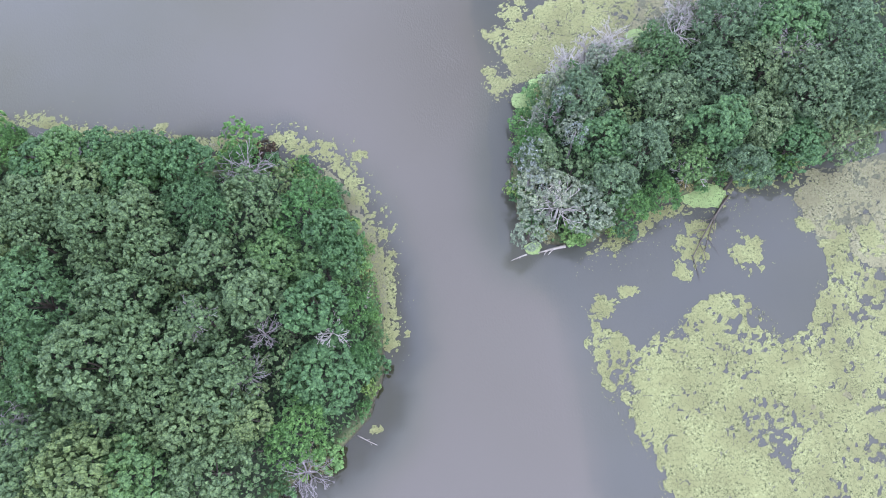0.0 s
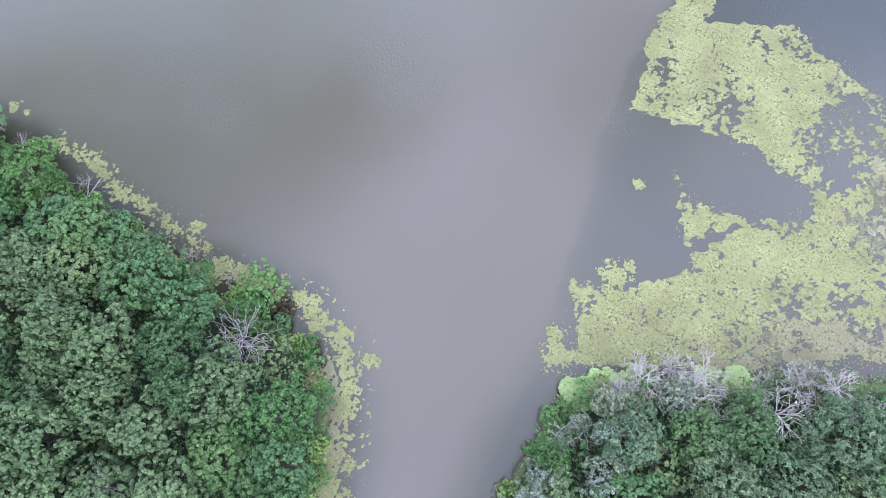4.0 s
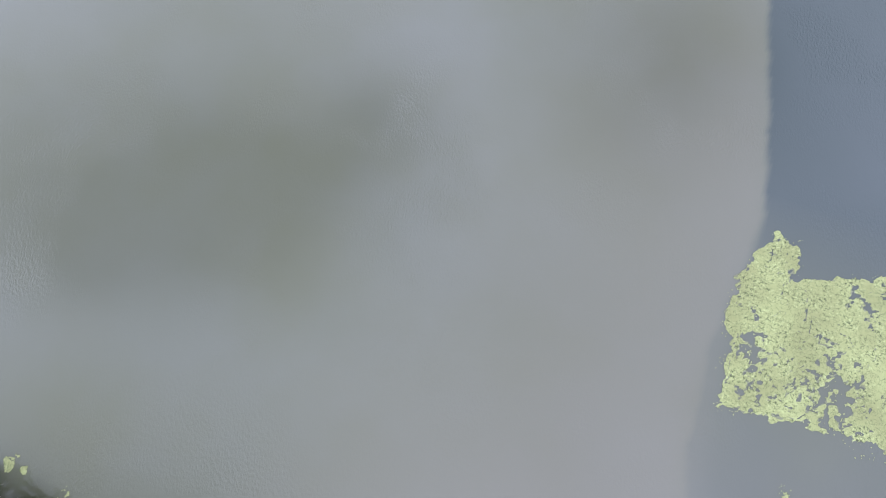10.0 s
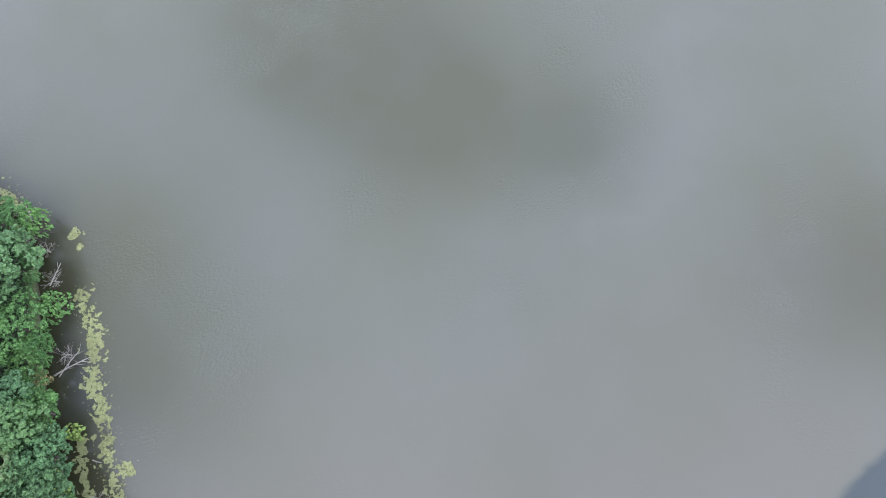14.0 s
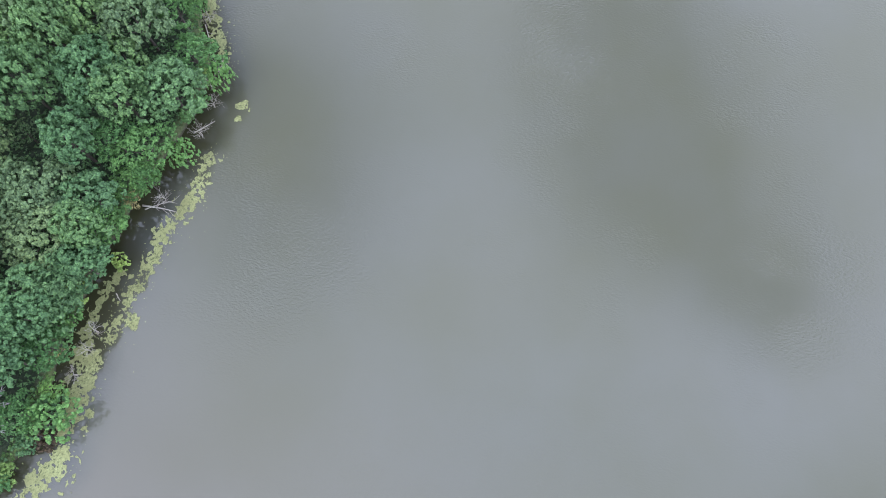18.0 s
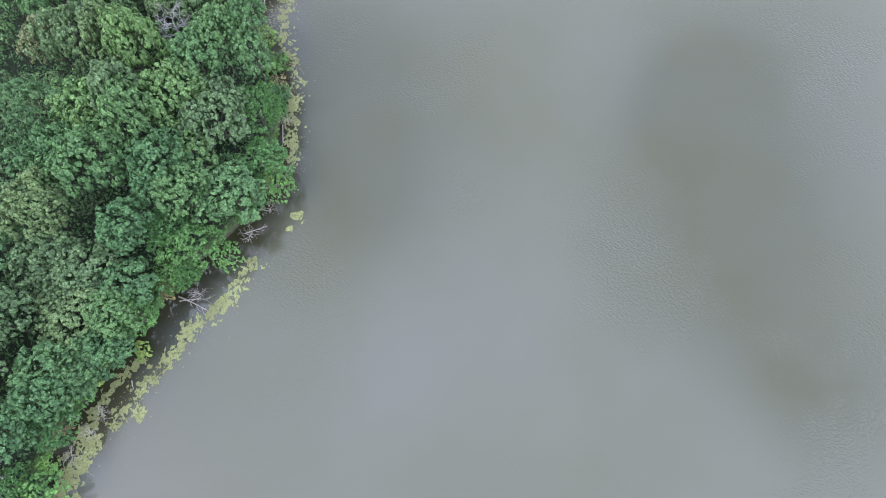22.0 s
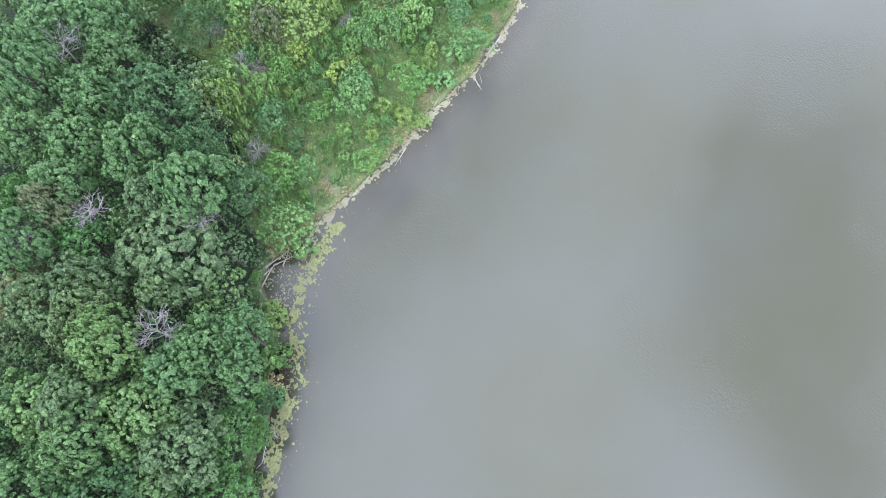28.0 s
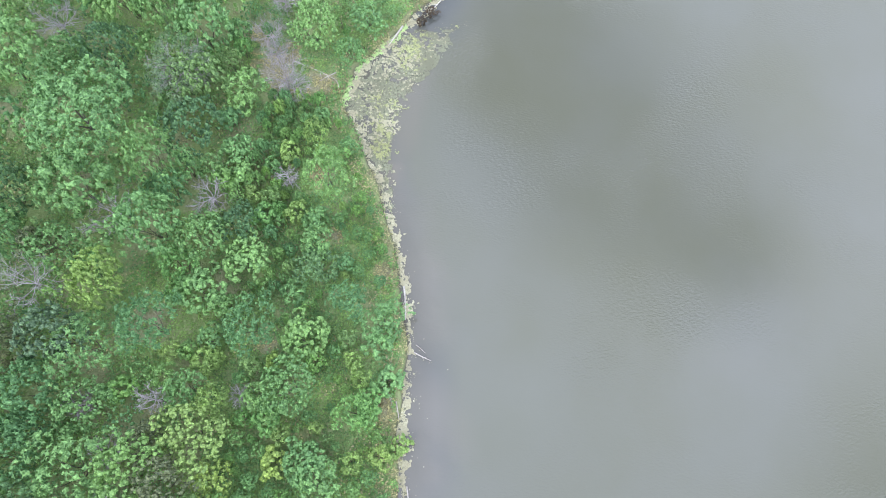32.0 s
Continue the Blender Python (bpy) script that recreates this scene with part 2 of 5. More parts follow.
def make_water():
    """Silty pond water: a cloudy body, clearer and darker where the silt attribute is low, under a reflecting skin with wind ripples."""
    m, nodes, links, bsdf = material("pond_water")
    silt = nodes.new("ShaderNodeAttribute")
    silt.attribute_name = "silt"
    shoal = nodes.new("ShaderNodeAttribute")
    shoal.attribute_name = "shoal"
    pos = nodes.new("ShaderNodeNewGeometry").outputs["Position"]
    cloud = noise_node(nodes, links, 0.045, 4.0, 0.5)
    lake = ramp_node(nodes, links, cloud.outputs["Fac"], [(0.35, (0.104, 0.104, 0.068)), (0.65, (0.113, 0.114, 0.087))]).outputs[0]
    channel = (0.143, 0.129, 0.102)
    # Bay water is lifted to lavender, sky reflection put into its body colour.
    still = nodes.new("ShaderNodeAttribute")
    still.attribute_name = "still"
    clear = mix_color(nodes, links, still.outputs["Fac"], (0.040, 0.052, 0.050), (0.060, 0.065, 0.073))
    body = mix_color(nodes, links, silt.outputs["Fac"], clear, lake)
    body = mix_color(nodes, links, shoal.outputs["Fac"], body, channel)
    # Body colour darkened here stands for the trees' reflection, plus bay murk.
    reflection_murk = nodes.new("ShaderNodeAttribute")
    reflection_murk.attribute_name = "reflection_murk"
    body = mix_color(nodes, links, reflection_murk.outputs["Fac"], body, (0.041, 0.040, 0.016))
    links.new(body, bsdf.inputs["Base Color"])
    bsdf.inputs["Roughness"].default_value = 0.06
    bsdf.inputs["IOR"].default_value = 1.6
    turn = nodes.new("ShaderNodeMapping")
    turn.inputs["Rotation"].default_value = (0, 0, radians(28))
    turn.inputs["Scale"].default_value = (1.0, 0.55, 1.0)
    links.new(pos, turn.inputs[0])
    ripple = noise_node(nodes, links, 4.5, 2.0, 0.5, turn.outputs[0])
    gust = ramp_node(nodes, links, noise_node(nodes, links, 0.06, 3.0).outputs["Fac"], [(0.46, (0.09, 0.09, 0.09)), (0.70, (1, 1, 1))]).outputs[0]
    b = nodes.new("ShaderNodeBump")
    b.inputs["Distance"].default_value = 0.045
    links.new(ripple.outputs["Fac"], b.inputs["Height"])
    links.new(math_node(nodes, links, "MULTIPLY", gust, 1.0), b.inputs["Strength"])
    links.new(b.outputs[0], bsdf.inputs["Normal"])
    return m


def make_mat(name, pale, mid, dark, worms=0.5):
    """Floating weed: smooth pale skins, speckled dark and pale in patches, crossed by thin wriggling cracks."""
    m, nodes, links, bsdf = material(name)
    big, fine = noise_node(nodes, links, 0.25, 4.0), noise_node(nodes, links, 5.5, 6.0, 0.8)
    a = ramp_node(nodes, links, fine.outputs["Fac"], [(0.36, dark), (0.45, mid), (0.62, pale)]).outputs[0]
    smooth = mix_color(nodes, links, 0.5, mid, pale)
    patch = ramp_node(nodes, links, noise_node(nodes, links, 0.5, 4.0, 0.65).outputs["Fac"], [(0.42, (0.15, 0.15, 0.15)), (0.58, (1, 1, 1))]).outputs[0]
    skin = mix_color(nodes, links, patch, smooth, a)
    speck = noise_node(nodes, links, 3.4, 2.0, 0.6)
    spots = ramp_node(nodes, links, speck.outputs["Fac"], [(0.57, (1, 1, 1)), (0.63, (0.30, 0.33, 0.29))]).outputs[0]
    flecks = ramp_node(nodes, links, speck.outputs["Fac"], [(0.36, (1.32, 1.32, 1.42)), (0.42, (1, 1, 1))]).outputs[0]
    skin = mix_color(nodes, links, patch, skin, mix_color(nodes, links, 1.0, mix_color(nodes, links, 1.0, skin, spots, "MULTIPLY"), flecks, "MULTIPLY"))
    line = math_node(nodes, links, "ABSOLUTE", math_node(nodes, links, "SUBTRACT", noise_node(nodes, links, 1.1, 4.0, 0.65).outputs["Fac"], 0.5), 0.0)
    crack = ramp_node(nodes, links, line, [(0.004, (0.35, 0.37, 0.33)), (0.016, (1, 1, 1))]).outputs[0]
    skin = mix_color(nodes, links, worms, skin, mix_color(nodes, links, 1.0, skin, crack, "MULTIPLY"))
    s = ramp_node(nodes, links, big.outputs["Fac"], [(0.35, (0.8, 0.78, 0.72)), (0.65, (1.08, 1.08, 1.02))]).outputs[0]
    links.new(mix_color(nodes, links, 1.0, skin, s, "MULTIPLY"), bsdf.inputs["Base Color"])
    bsdf.inputs["Roughness"].default_value = 0.8
    bump(nodes, links, bsdf, fine.outputs["Fac"], 0.6, 0.04)
    return m


GROUND, WATER = make_ground(), make_water()
WEED = make_mat("pondweed", (0.352, 0.368, 0.166), (0.268, 0.287, 0.126), (0.075, 0.095, 0.05), 0.75)
BROWN_WEED = make_mat("browning_pondweed", (0.345, 0.335, 0.195), (0.25, 0.243, 0.14), (0.065, 0.07, 0.048))
LIME_WEED = make_mat("lime_duckweed", (0.42, 0.54, 0.24), (0.34, 0.48, 0.18), (0.245, 0.365, 0.125))
SUNK = make_mat("sunken_pondweed", (0.27, 0.265, 0.165), (0.235, 0.23, 0.14), (0.17, 0.165, 0.10), 0.1)
MURK = make_mat("murky_pondweed", (0.185, 0.19, 0.125), (0.16, 0.165, 0.105), (0.12, 0.12, 0.08), 0.1)
SCUM = make_mat("dried_scum", (0.43, 0.405, 0.28), (0.31, 0.29, 0.19), (0.11, 0.105, 0.07))


# ---- mesh helpers ----
def mesh_of(name, verts, faces, mat, smooth=False):
    me = bpy.data.meshes.new(name)
    me.from_pydata(np.asarray(verts, float).tolist(), [], faces if isinstance(faces, list) else faces.tolist())
    me.materials.append(mat)
    if smooth:
        me.polygons.foreach_set("use_smooth", [True] * len(me.polygons))
    me.update()
    return me


def part(name, me, parent, label=""):
    ob = new(name, me)
    ob.parent = parent
    return tagged(ob, label)


def lattice(seed):
    return np.random.RandomState(seed).rand(64, 64)


LATTICES = [lattice(s) for s in range(12)]


def fbm(x, y, size, octaves=4, seed=0, gain=0.55):
    """Smooth value noise from 0 to 1 with its largest feature about size metres."""
    total, weight, amp = np.zeros_like(x, dtype=float), 0.0, 1.0
    for o in range(octaves):
        g = LATTICES[(seed + o) % 12]
        u, v = x / size * 2**o + 17.3 * o + seed * 5.1, y / size * 2**o - 9.7 * o + seed * 3.3
        i, j = np.floor(u).astype(int), np.floor(v).astype(int)
        fu, fv = u - i, v - j
        fu, fv = fu * fu * (3 - 2 * fu), fv * fv * (3 - 2 * fv)
        a, b = g[i % 64, j % 64], g[(i + 1) % 64, j % 64]
        c, d = g[i % 64, (j + 1) % 64], g[(i + 1) % 64, (j + 1) % 64]
        total += amp * ((a * (1 - fu) + b * fu) * (1 - fv) + (c * (1 - fu) + d * fu) * fv)
        weight, amp = weight + amp, amp * gain
    return total / weight


def to_line(x, y, line, closed=False):
    """Distance from points to a polyline."""
    best = np.full(np.shape(x), 1e9)
    pts = list(line) + ([line[0]] if closed else [])
    for (ax, ay), (bx, by) in zip(pts, pts[1:]):
        dx, dy = bx - ax, by - ay
        s = np.clip(((x - ax) * dx + (y - ay) * dy) / (dx * dx + dy * dy + 1e-9), 0, 1)
        best = np.minimum(best, np.hypot(x - ax - s * dx, y - ay - s * dy))
    return best


def inside(x, y, loop):
    """Signed distance to a loop, positive within."""
    odd = np.zeros(np.shape(x), bool)
    for (ax, ay), (bx, by) in zip(loop, loop[1:] + loop[:1]):
        if ay != by:
            odd ^= ((ay > y) != (by > y)) & (x < (bx - ax) * (y - ay) / (by - ay) + ax)
    d = to_line(x, y, loop, True)
    return np.where(odd, d, -d)


# ---- the lie of the land ----
WOODED_SHORE = [
    (-60, -140), (-42, -60), (-25, -35), (-17.1, -27.1), (-13.7, -24.7), (-10.8, -22.7), (-7.9, -20.1), (-6.4, -14.4), (-6.4, -9.5),
    (-7.4, -4.3), (-8.5, 0.5), (-10.6, 4.8), (-14.4, 8), (-18.4, 10.2), (-24, 9.8), (-30, 9.2), (-37, 9.6), (-44, 11.0), (-50.5, 12.4),
    (-57, 15.0), (-64.5, 14.2), (-71, 10.8), (-77, 6.1), (-79.4, 3.6), (-80.8, 0.4), (-83.6, -0.6), (-86, 0.4), (-90.4, 0.2), (-96, 1), (-102, 1.9), (-110, 1.6),
    (-118.8, 2.6), (-124, 2), (-130.3, 0.7), (-136.6, -1), (-141.7, -2.8), (-147.8, -5.3), (-152, -3.8), (-157.6, 1), (-163, 6.4),
    (-172, 13), (-190, 22), (-230, 30), (-2600, 60), (-2600, -2600), (-300, -2600),
]
SPIT = [
    (10.6, 12.0), (9.6, 7.8), (9.2, 1.4), (10, -1.4), (13, -2.8), (17.5, -2.8), (20.4, -1.2), (22.5, 0.3), (28.2, 2.4), (33, 3.6),
    (41.3, 4.6), (46.5, 6.5), (54.5, 9), (75, 14), (110, 22), (110, 52), (75, 44), (55, 36), (41.5, 29.5), (35.3, 27.5), (29, 24.5),
    (20.2, 20.8), (14.9, 17.8), (11.6, 15),
]


def land_distance(x, y):
    wobble = (fbm(x, y, 5.0, 3, 4) - 0.5) * 1.6
    return np.maximum(inside(x, y, WOODED_SHORE), inside(x, y, SPIT)) + wobble


def land_height(x, y):
    d = land_distance(x, y)
    rise = 0.25 + 0.55 * np.clip(d / 5, 0, 1) + 0.5 * (fbm(x, y, 9.0, 4, 7) - 0.5)
    return np.where(d > 0, rise * np.clip(d / 0.8, 0, 1), -0.25 * np.clip(-d, 0, 6))


def axis(lo, hi, step, far):
    mid = np.arange(lo, hi + step / 2, step)
    out = [hi]
    while out[-1] < far:
        out.append(out[-1] + max(step * 2, (out[-1] - hi) * 0.7))
    back = [lo]
    while back[-1] > -far:
        back.append(back[-1] - max(step * 2, (lo - back[-1]) * 0.7))
    return np.concatenate([np.array(back[:0:-1]), mid, np.array(out[1:])])


def sheet(xs, ys):
    gx, gy = np.meshgrid(xs, ys)
    n = len(xs)
    i = (np.arange(len(ys) - 1)[:, None] * n + np.arange(n - 1)[None]).ravel()
    return gx, gy, np.stack([i, i + 1, i + n + 1, i + n], 1)


gx, gy, quads = sheet(axis(-170, 62, 0.9, 2400), axis(-56, 72, 0.9, 2400))
ground = new("ground", mesh_of("ground", np.stack([gx.ravel(), gy.ravel(), land_height(gx, gy).ravel()], 1), quads, GROUND, True))
SCRUB_Y, SCRUB_X = [-60, -40, -26, -15, -3], [-103, -99, -97, -93, -85]


def in_scrub(x, y):
    return x < np.interp(y, SCRUB_Y, SCRUB_X)


BARE_SPOTS = [(-152.6, -13.4, 3.4), (-156.5, -16.0, 2.4), (-150.4, -7.4, 3.0), (-153.6, -12.2, 2.6), (-148.6, -11.8, 2.2), (-110.5, -0.6, 1.6), (-112.0, 0.4, 1.5), (-104.5, 0.8, 1.3), (-94.5, -1.0, 1.5), (-126.0, 0.2, 1.2), (-137.5, -8.0, 1.2), (-118.5, -12.0, 1.3), (-98.5, -6.0, 1.4), (-103.0, -6.5, 1.2), (-130.5, -5.5, 1.1), (-121.5, -24.0, 1.4)]


def bare_earth(x, y):
    """One on the trodden spots of bare earth in the scrub, nought away from them."""
    out = np.zeros(np.shape(x))
    for bx, by, br in BARE_SPOTS:
        out = np.maximum(out, np.clip((0.75 * br - np.hypot(x - bx, y - by)) / 1.0 + (fbm(x, y, 1.4, 4, 2) - 0.5) * 5, 0, 0.85))
    return out


# Wood-floor litter, its colour darkened for shade between crowns; the scrub has turf.
shaded_floor = np.where(in_scrub(gx + 6 * (fbm(gx, gy, 6.0, 3, 1) - 0.5), gy), 0.0, 1.0) * np.clip(land_distance(gx, gy) / 1.5, 0, 1)
ground.data.attributes.new("bare", "FLOAT", "POINT").data.foreach_set("value", bare_earth(gx, gy).ravel().astype(np.float32))
ground.data.attributes.new("litter", "FLOAT", "POINT").data.foreach_set("value", shaded_floor.ravel().astype(np.float32))
tagged(ground, "earth banks and lake bed under trees and scrub", "ground", kind="structure")

gx, gy, quads = sheet(np.union1d(axis(-170, 62, 1.0, 2400), np.arange(-5.03, 12, 0.35)), axis(-60, 130, 0.95, 2400))
water = new("water", mesh_of("water", np.stack([gx.ravel(), gy.ravel(), 0 * gx.ravel()], 1), quads, WATER, True))
tagged(water, "calm silty grey-brown lake water reflecting clouds", "water", kind="structure")

# The silty stream keeps west of this line; clear, dark water lies beyond it.
SILT_EDGE = [(16, -60), (14.4, -25), (13.9, -16), (12.6, -9), (8.2, -4.5), (7.1, -2), (7.1, 4), (7.3, 11), (7.8, 17), (7.6, 23), (7.0, 30), (6.4, 36), (5.6, 42), (5.3, 48), (5.4, 55), (6.2, 62), (7.4, 71), (6.6, 75), (5.6, 80.5), (4.6, 88), (3, 96), (1.4, 104), (0, 112), (-10, 170)]
ex, ey = np.array([p[0] for p in SILT_EDGE]), np.array([p[1] for p in SILT_EDGE])


def soft_step(v):
    v = np.clip(v, 0, 1)
    return v * v * (3 - 2 * v)


edge = np.interp(gy, ey, ex) - gx
width = np.interp(gy, [40, 66, 74], [2.6, 2.0, 1.0])
shore = -land_distance(gx, gy)
edge += (fbm(gx, gy, 2.5, 3, 1) - 0.5) * 0.9
silt = soft_step(edge / width + 0.5 + (fbm(gx, gy, 6.0, 3, 2) - 0.5) * 0.8 * np.minimum(1, width / 3))
silt = np.maximum(silt, np.interp(gy, [58, 74], [0.72, 0.0]) * (0.7 + 0.6 * fbm(gx, gy, 12.0, 3, 9)))
silt = np.minimum(1, silt + 0.12 * soft_step((14 - gx) / 4) * soft_step((32 - gy) / 8) * (gx > 1))
silt *= np.where(gx < 1, 0.4, 0.85) + np.where(gx < 1, 0.6, 0.15) * soft_step((shore - 0.5) / 6 + (fbm(gx, gy, 9.0, 3, 5) - 0.5))
stream = 0.75 * soft_step(1.15 - shore / 6.0 + (fbm(gx, gy, 7.0, 3, 7) - 0.5)) * in_scrub(gx - 3, gy) * (gx > -140)
stream += silt * soft_step(edge / 5 + 0.5) * soft_step((shore - 2) / 6) * np.interp(gy, [-10, 20, 50, 75, 100], [1.0, 0.8, 0.5, 0.5, 0.2]) * np.interp(gx - 0.25 * np.clip(gy - 20, 0, 50), [-40, -12], [0, 1])
# Dark brown along the overhanging wood paints the trees' reflection; the bay gets murk.
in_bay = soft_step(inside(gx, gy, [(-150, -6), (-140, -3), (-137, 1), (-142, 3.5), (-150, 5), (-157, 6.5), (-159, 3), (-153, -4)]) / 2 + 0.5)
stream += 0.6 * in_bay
reflection_murk = 0.1 * in_bay + soft_step(1.25 - shore / np.interp(gx, [-66, -58, -28, -20], [3.1, 4.9, 4.9, 3.1]) + (fbm(gx, gy, 4.0, 3, 3) - 0.5)) * np.where(in_scrub(gx, gy), 0.25, 0.9) * (gy > -30) * (gx < 1)
for key, values in (("silt", silt), ("shoal", stream), ("reflection_murk", reflection_murk), ("still", soft_step((58 - gy) / 16))):
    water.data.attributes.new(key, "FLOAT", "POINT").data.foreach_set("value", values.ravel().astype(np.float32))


# ---- floating weed ----
def contour_sheet(name, field, box, step, mat, lift=0.012, crumple=0.02):
    """A thin raft of weed wherever field(x, y) is above zero, cut along its true outline."""
    x0, y0, x1, y1 = box
    xs, ys = np.arange(x0, x1, step), np.arange(y0, y1, step)
    gx, gy = np.meshgrid(xs, ys)
    f = field(gx, gy)
    n = len(xs)
    i = (np.arange(len(ys) - 1)[:, None] * n + np.arange(n - 1)[None]).ravel()
    tris = np.concatenate([np.stack([i, i + 1, i + n + 1], 1), np.stack([i, i + n + 1, i + n], 1)])
    fv, px, py = f.ravel(), gx.ravel(), gy.ravel()
    up = fv[tris] > 0
    count = up.sum(1)
    verts, faces, index = [], [], {}

    def corner(a):
        if a not in index:
            index[a] = len(verts)
            verts.append((px[a], py[a]))
        return index[a]

    def cut(a, b):
        key = (min(a, b), max(a, b))
        if key not in index:
            s = fv[a] / (fv[a] - fv[b])
            index[key] = len(verts)
            verts.append((px[a] + s * (px[b] - px[a]), py[a] + s * (py[b] - py[a])))
        return index[key]

    for t in tris[count == 3].tolist():
        faces.append([corner(a) for a in t])
    for t, u, c in zip(tris[(count > 0) & (count < 3)].tolist(), up[(count > 0) & (count < 3)].tolist(), count[(count > 0) & (count < 3)].tolist()):
        k = u.index(c == 1)
        a, b, d = t[k], t[(k + 1) % 3], t[(k + 2) % 3]
        if c == 1:
            faces.append([corner(a), cut(a, b), cut(a, d)])
        else:
            faces.append([cut(a, b), corner(b), corner(d), cut(a, d)])
    if not faces:
        return None
    v = np.array(verts)
    z = lift + crumple * fbm(v[:, 0], v[:, 1], 0.6, 2, 3)
    return new(name, mesh_of(name, np.column_stack([v, z]), faces, mat))


def raft_field(loops, ragged=1.0, solid=0.2, seed=0, keep=None, sparse=None, fine=0.55):
    """Weed within the loops: ragged rims, cracks, and open specks that grow where sparse is high."""
    def field(x, y):
        d = np.full(x.shape, -99.0)
        for loop in loops:
            d = np.maximum(d, inside(x, y, loop))
        d = d + ((fbm(x, y, 3.2, 3, seed) - 0.5) * 2.6 + (fbm(x, y, 0.8, 3, seed + 1, 0.7) - 0.5) * 1.5) * ragged
        speck = (fbm(x, y, fine, 3, seed + 3, 0.75) - 0.5) * 2.0 + (fbm(x, y, 4.5, 3, seed + 6) - 0.5) * 1.5
        f = np.minimum(d * 0.5, solid + speck + np.clip(d * 0.08, 0, 0.12))
        if sparse:
            f = f - np.clip(sparse(x, y), 0, 1.5) * 0.42
        crack = np.abs(fbm(x, y, 2.2, 3, seed + 4) - 0.5) * 3 - 0.035
        f = np.minimum(f, crack)
        return np.minimum(f, keep(x, y)) if keep else f
    return field


def strip_field(line, half, seed=0, gaps=0.5):
    """A broken band of weed along a line: wide and narrow by turns, frayed, with specks of open water."""
    def field(x, y):
        d = half * (0.1 + 1.7 * fbm(x, y, 4.0, 3, seed)) - to_line(x, y, line)
        d += (fbm(x, y, 0.8, 3, seed + 2, 0.8) - 0.5) * 1.7
        broken = fbm(x, y, 2.2, 5, seed + 5, 0.8) - 0.30 - 0.26 * gaps
        speck = (fbm(x, y, 0.4, 2, seed + 7, 0.8) - 0.40) * 1.2
        loose = np.minimum(d + half * 1.1, (fbm(x, y, 0.5, 2, seed + 8, 0.8) - 0.73) * 1.5)
        return np.maximum(np.minimum(np.minimum(d, broken * 2), speck + np.clip(d * 0.15, 0, 0.1)), loose)
    return field


def floating(name, field, box, step, mat, label, category="pondweed", lift=0.012):
    ob = contour_sheet(name, field, box, step, mat, lift)
    if ob:
        tagged(ob, label, category, kind="stuff")
    return ob


SOUTH_MAT = [(15.5, -9.8), (15.3, -14), (16.4, -19), (19, -24), (21, -29.2), (24, -40), (66, -40), (66, 7), (54, 6), (44, 4), (41.2, 1), (42.6, -2.5), (43.3, -7.3), (40, -13.4), (36.5, -15.2), (34.3, -11.1), (32.2, -9.4), (28, -10.5), (24.7, -12.9), (21, -15.2), (18.4, -12.5)]
NORTH_MAT = [(6.2, 48.5), (6.3, 53), (5.7, 57.2), (5.9, 62.5), (9, 69.8), (12.2, 69), (11.1, 64.2), (13, 65.2), (17.5, 67.4), (21.6, 68.2), (27, 66), (34, 63.6), (60, 60), (60, 40), (55, 38), (44, 33), (36, 29.5), (29, 25.5), (20, 21.8), (15, 20), (11.3, 19), (9.2, 22.5), (7.6, 26.7), (11, 28), (14, 28.3), (16.6, 30.5), (20.1, 35.6), (24.1, 42.1), (28.8, 44.2), (28.8, 46.8), (21.9, 50), (13.6, 50.2)]
NORTH_ISLE = [(13.0, 45), (14.6, 41), (15.6, 37.6), (18, 36.5), (20.5, 39), (24, 41.5), (20, 41.5), (17, 42)]


def browner(x, y):
    near = -inside(x, y, SPIT)
    return np.interp(near, [0, 6, 11], [0.75, 0.35, -0.25]) - np.where(y > 12, 0.1, 0.55) + (fbm(x, y, 9.0, 4, 6) - 0.5) * 2.0 + np.clip((x - 30) / 26, -0.6, 0.3) + (fbm(x, y, 0.8, 2, 9) - 0.5) * 0.9


def thinner(x, y):
    north = y > 46
    worn = 1.9 * np.exp(-((x - 15.7) ** 2 + (y - 55.6) ** 2) / 8) + 1.6 * np.exp(-((x - 30.5) ** 2 / 30 + (y - 53.6) ** 2 / 9)) + 1.0 * np.exp(-((x - 29.2) ** 2 + (y - 60.2) ** 2) / 22) + 1.5 * np.exp(-((x - 8.3) ** 2 + (y - 60.3) ** 2) / 0.7) + 1.4 * np.exp(-((x - 7.5) ** 2 + (y - 56.2) ** 2) / 2.5)
    return (fbm(x, y, 7.0, 4, 8) - 0.44) * np.where(north, 1.4, np.where(y < 10, 1.5, 2.0)) + np.clip((x - 24) / 20, -0.4, 0.7) * np.where(y < 10, 0.4, 1.0) + worn


for loops, box, seed, solid, where in (([SOUTH_MAT], (13, -36, 64, 8), 1, 0.37, "in the still bay"), ([NORTH_MAT, NORTH_ISLE], (3, 16, 62, 72), 3, 0.36, "off the wooded spit")):
    floating("weed_mat", raft_field(loops, 0.9, solid, seed, lambda x, y: -browner(x, y), thinner), box, 0.19, WEED, "yellow-green floating pondweed mat with ragged holes " + where)
    floating("weed_mat", raft_field(loops, 0.9, solid * 0.8, seed + 1, browner, thinner), box, 0.19, BROWN_WEED, "browning speckled pondweed mat " + where)
    floating("sunken_weed", raft_field(loops, 1.0, solid + 0.03, seed, None, thinner), box, 0.3, MURK, "dull drowned weed under a floating mat " + where, lift=0.003)

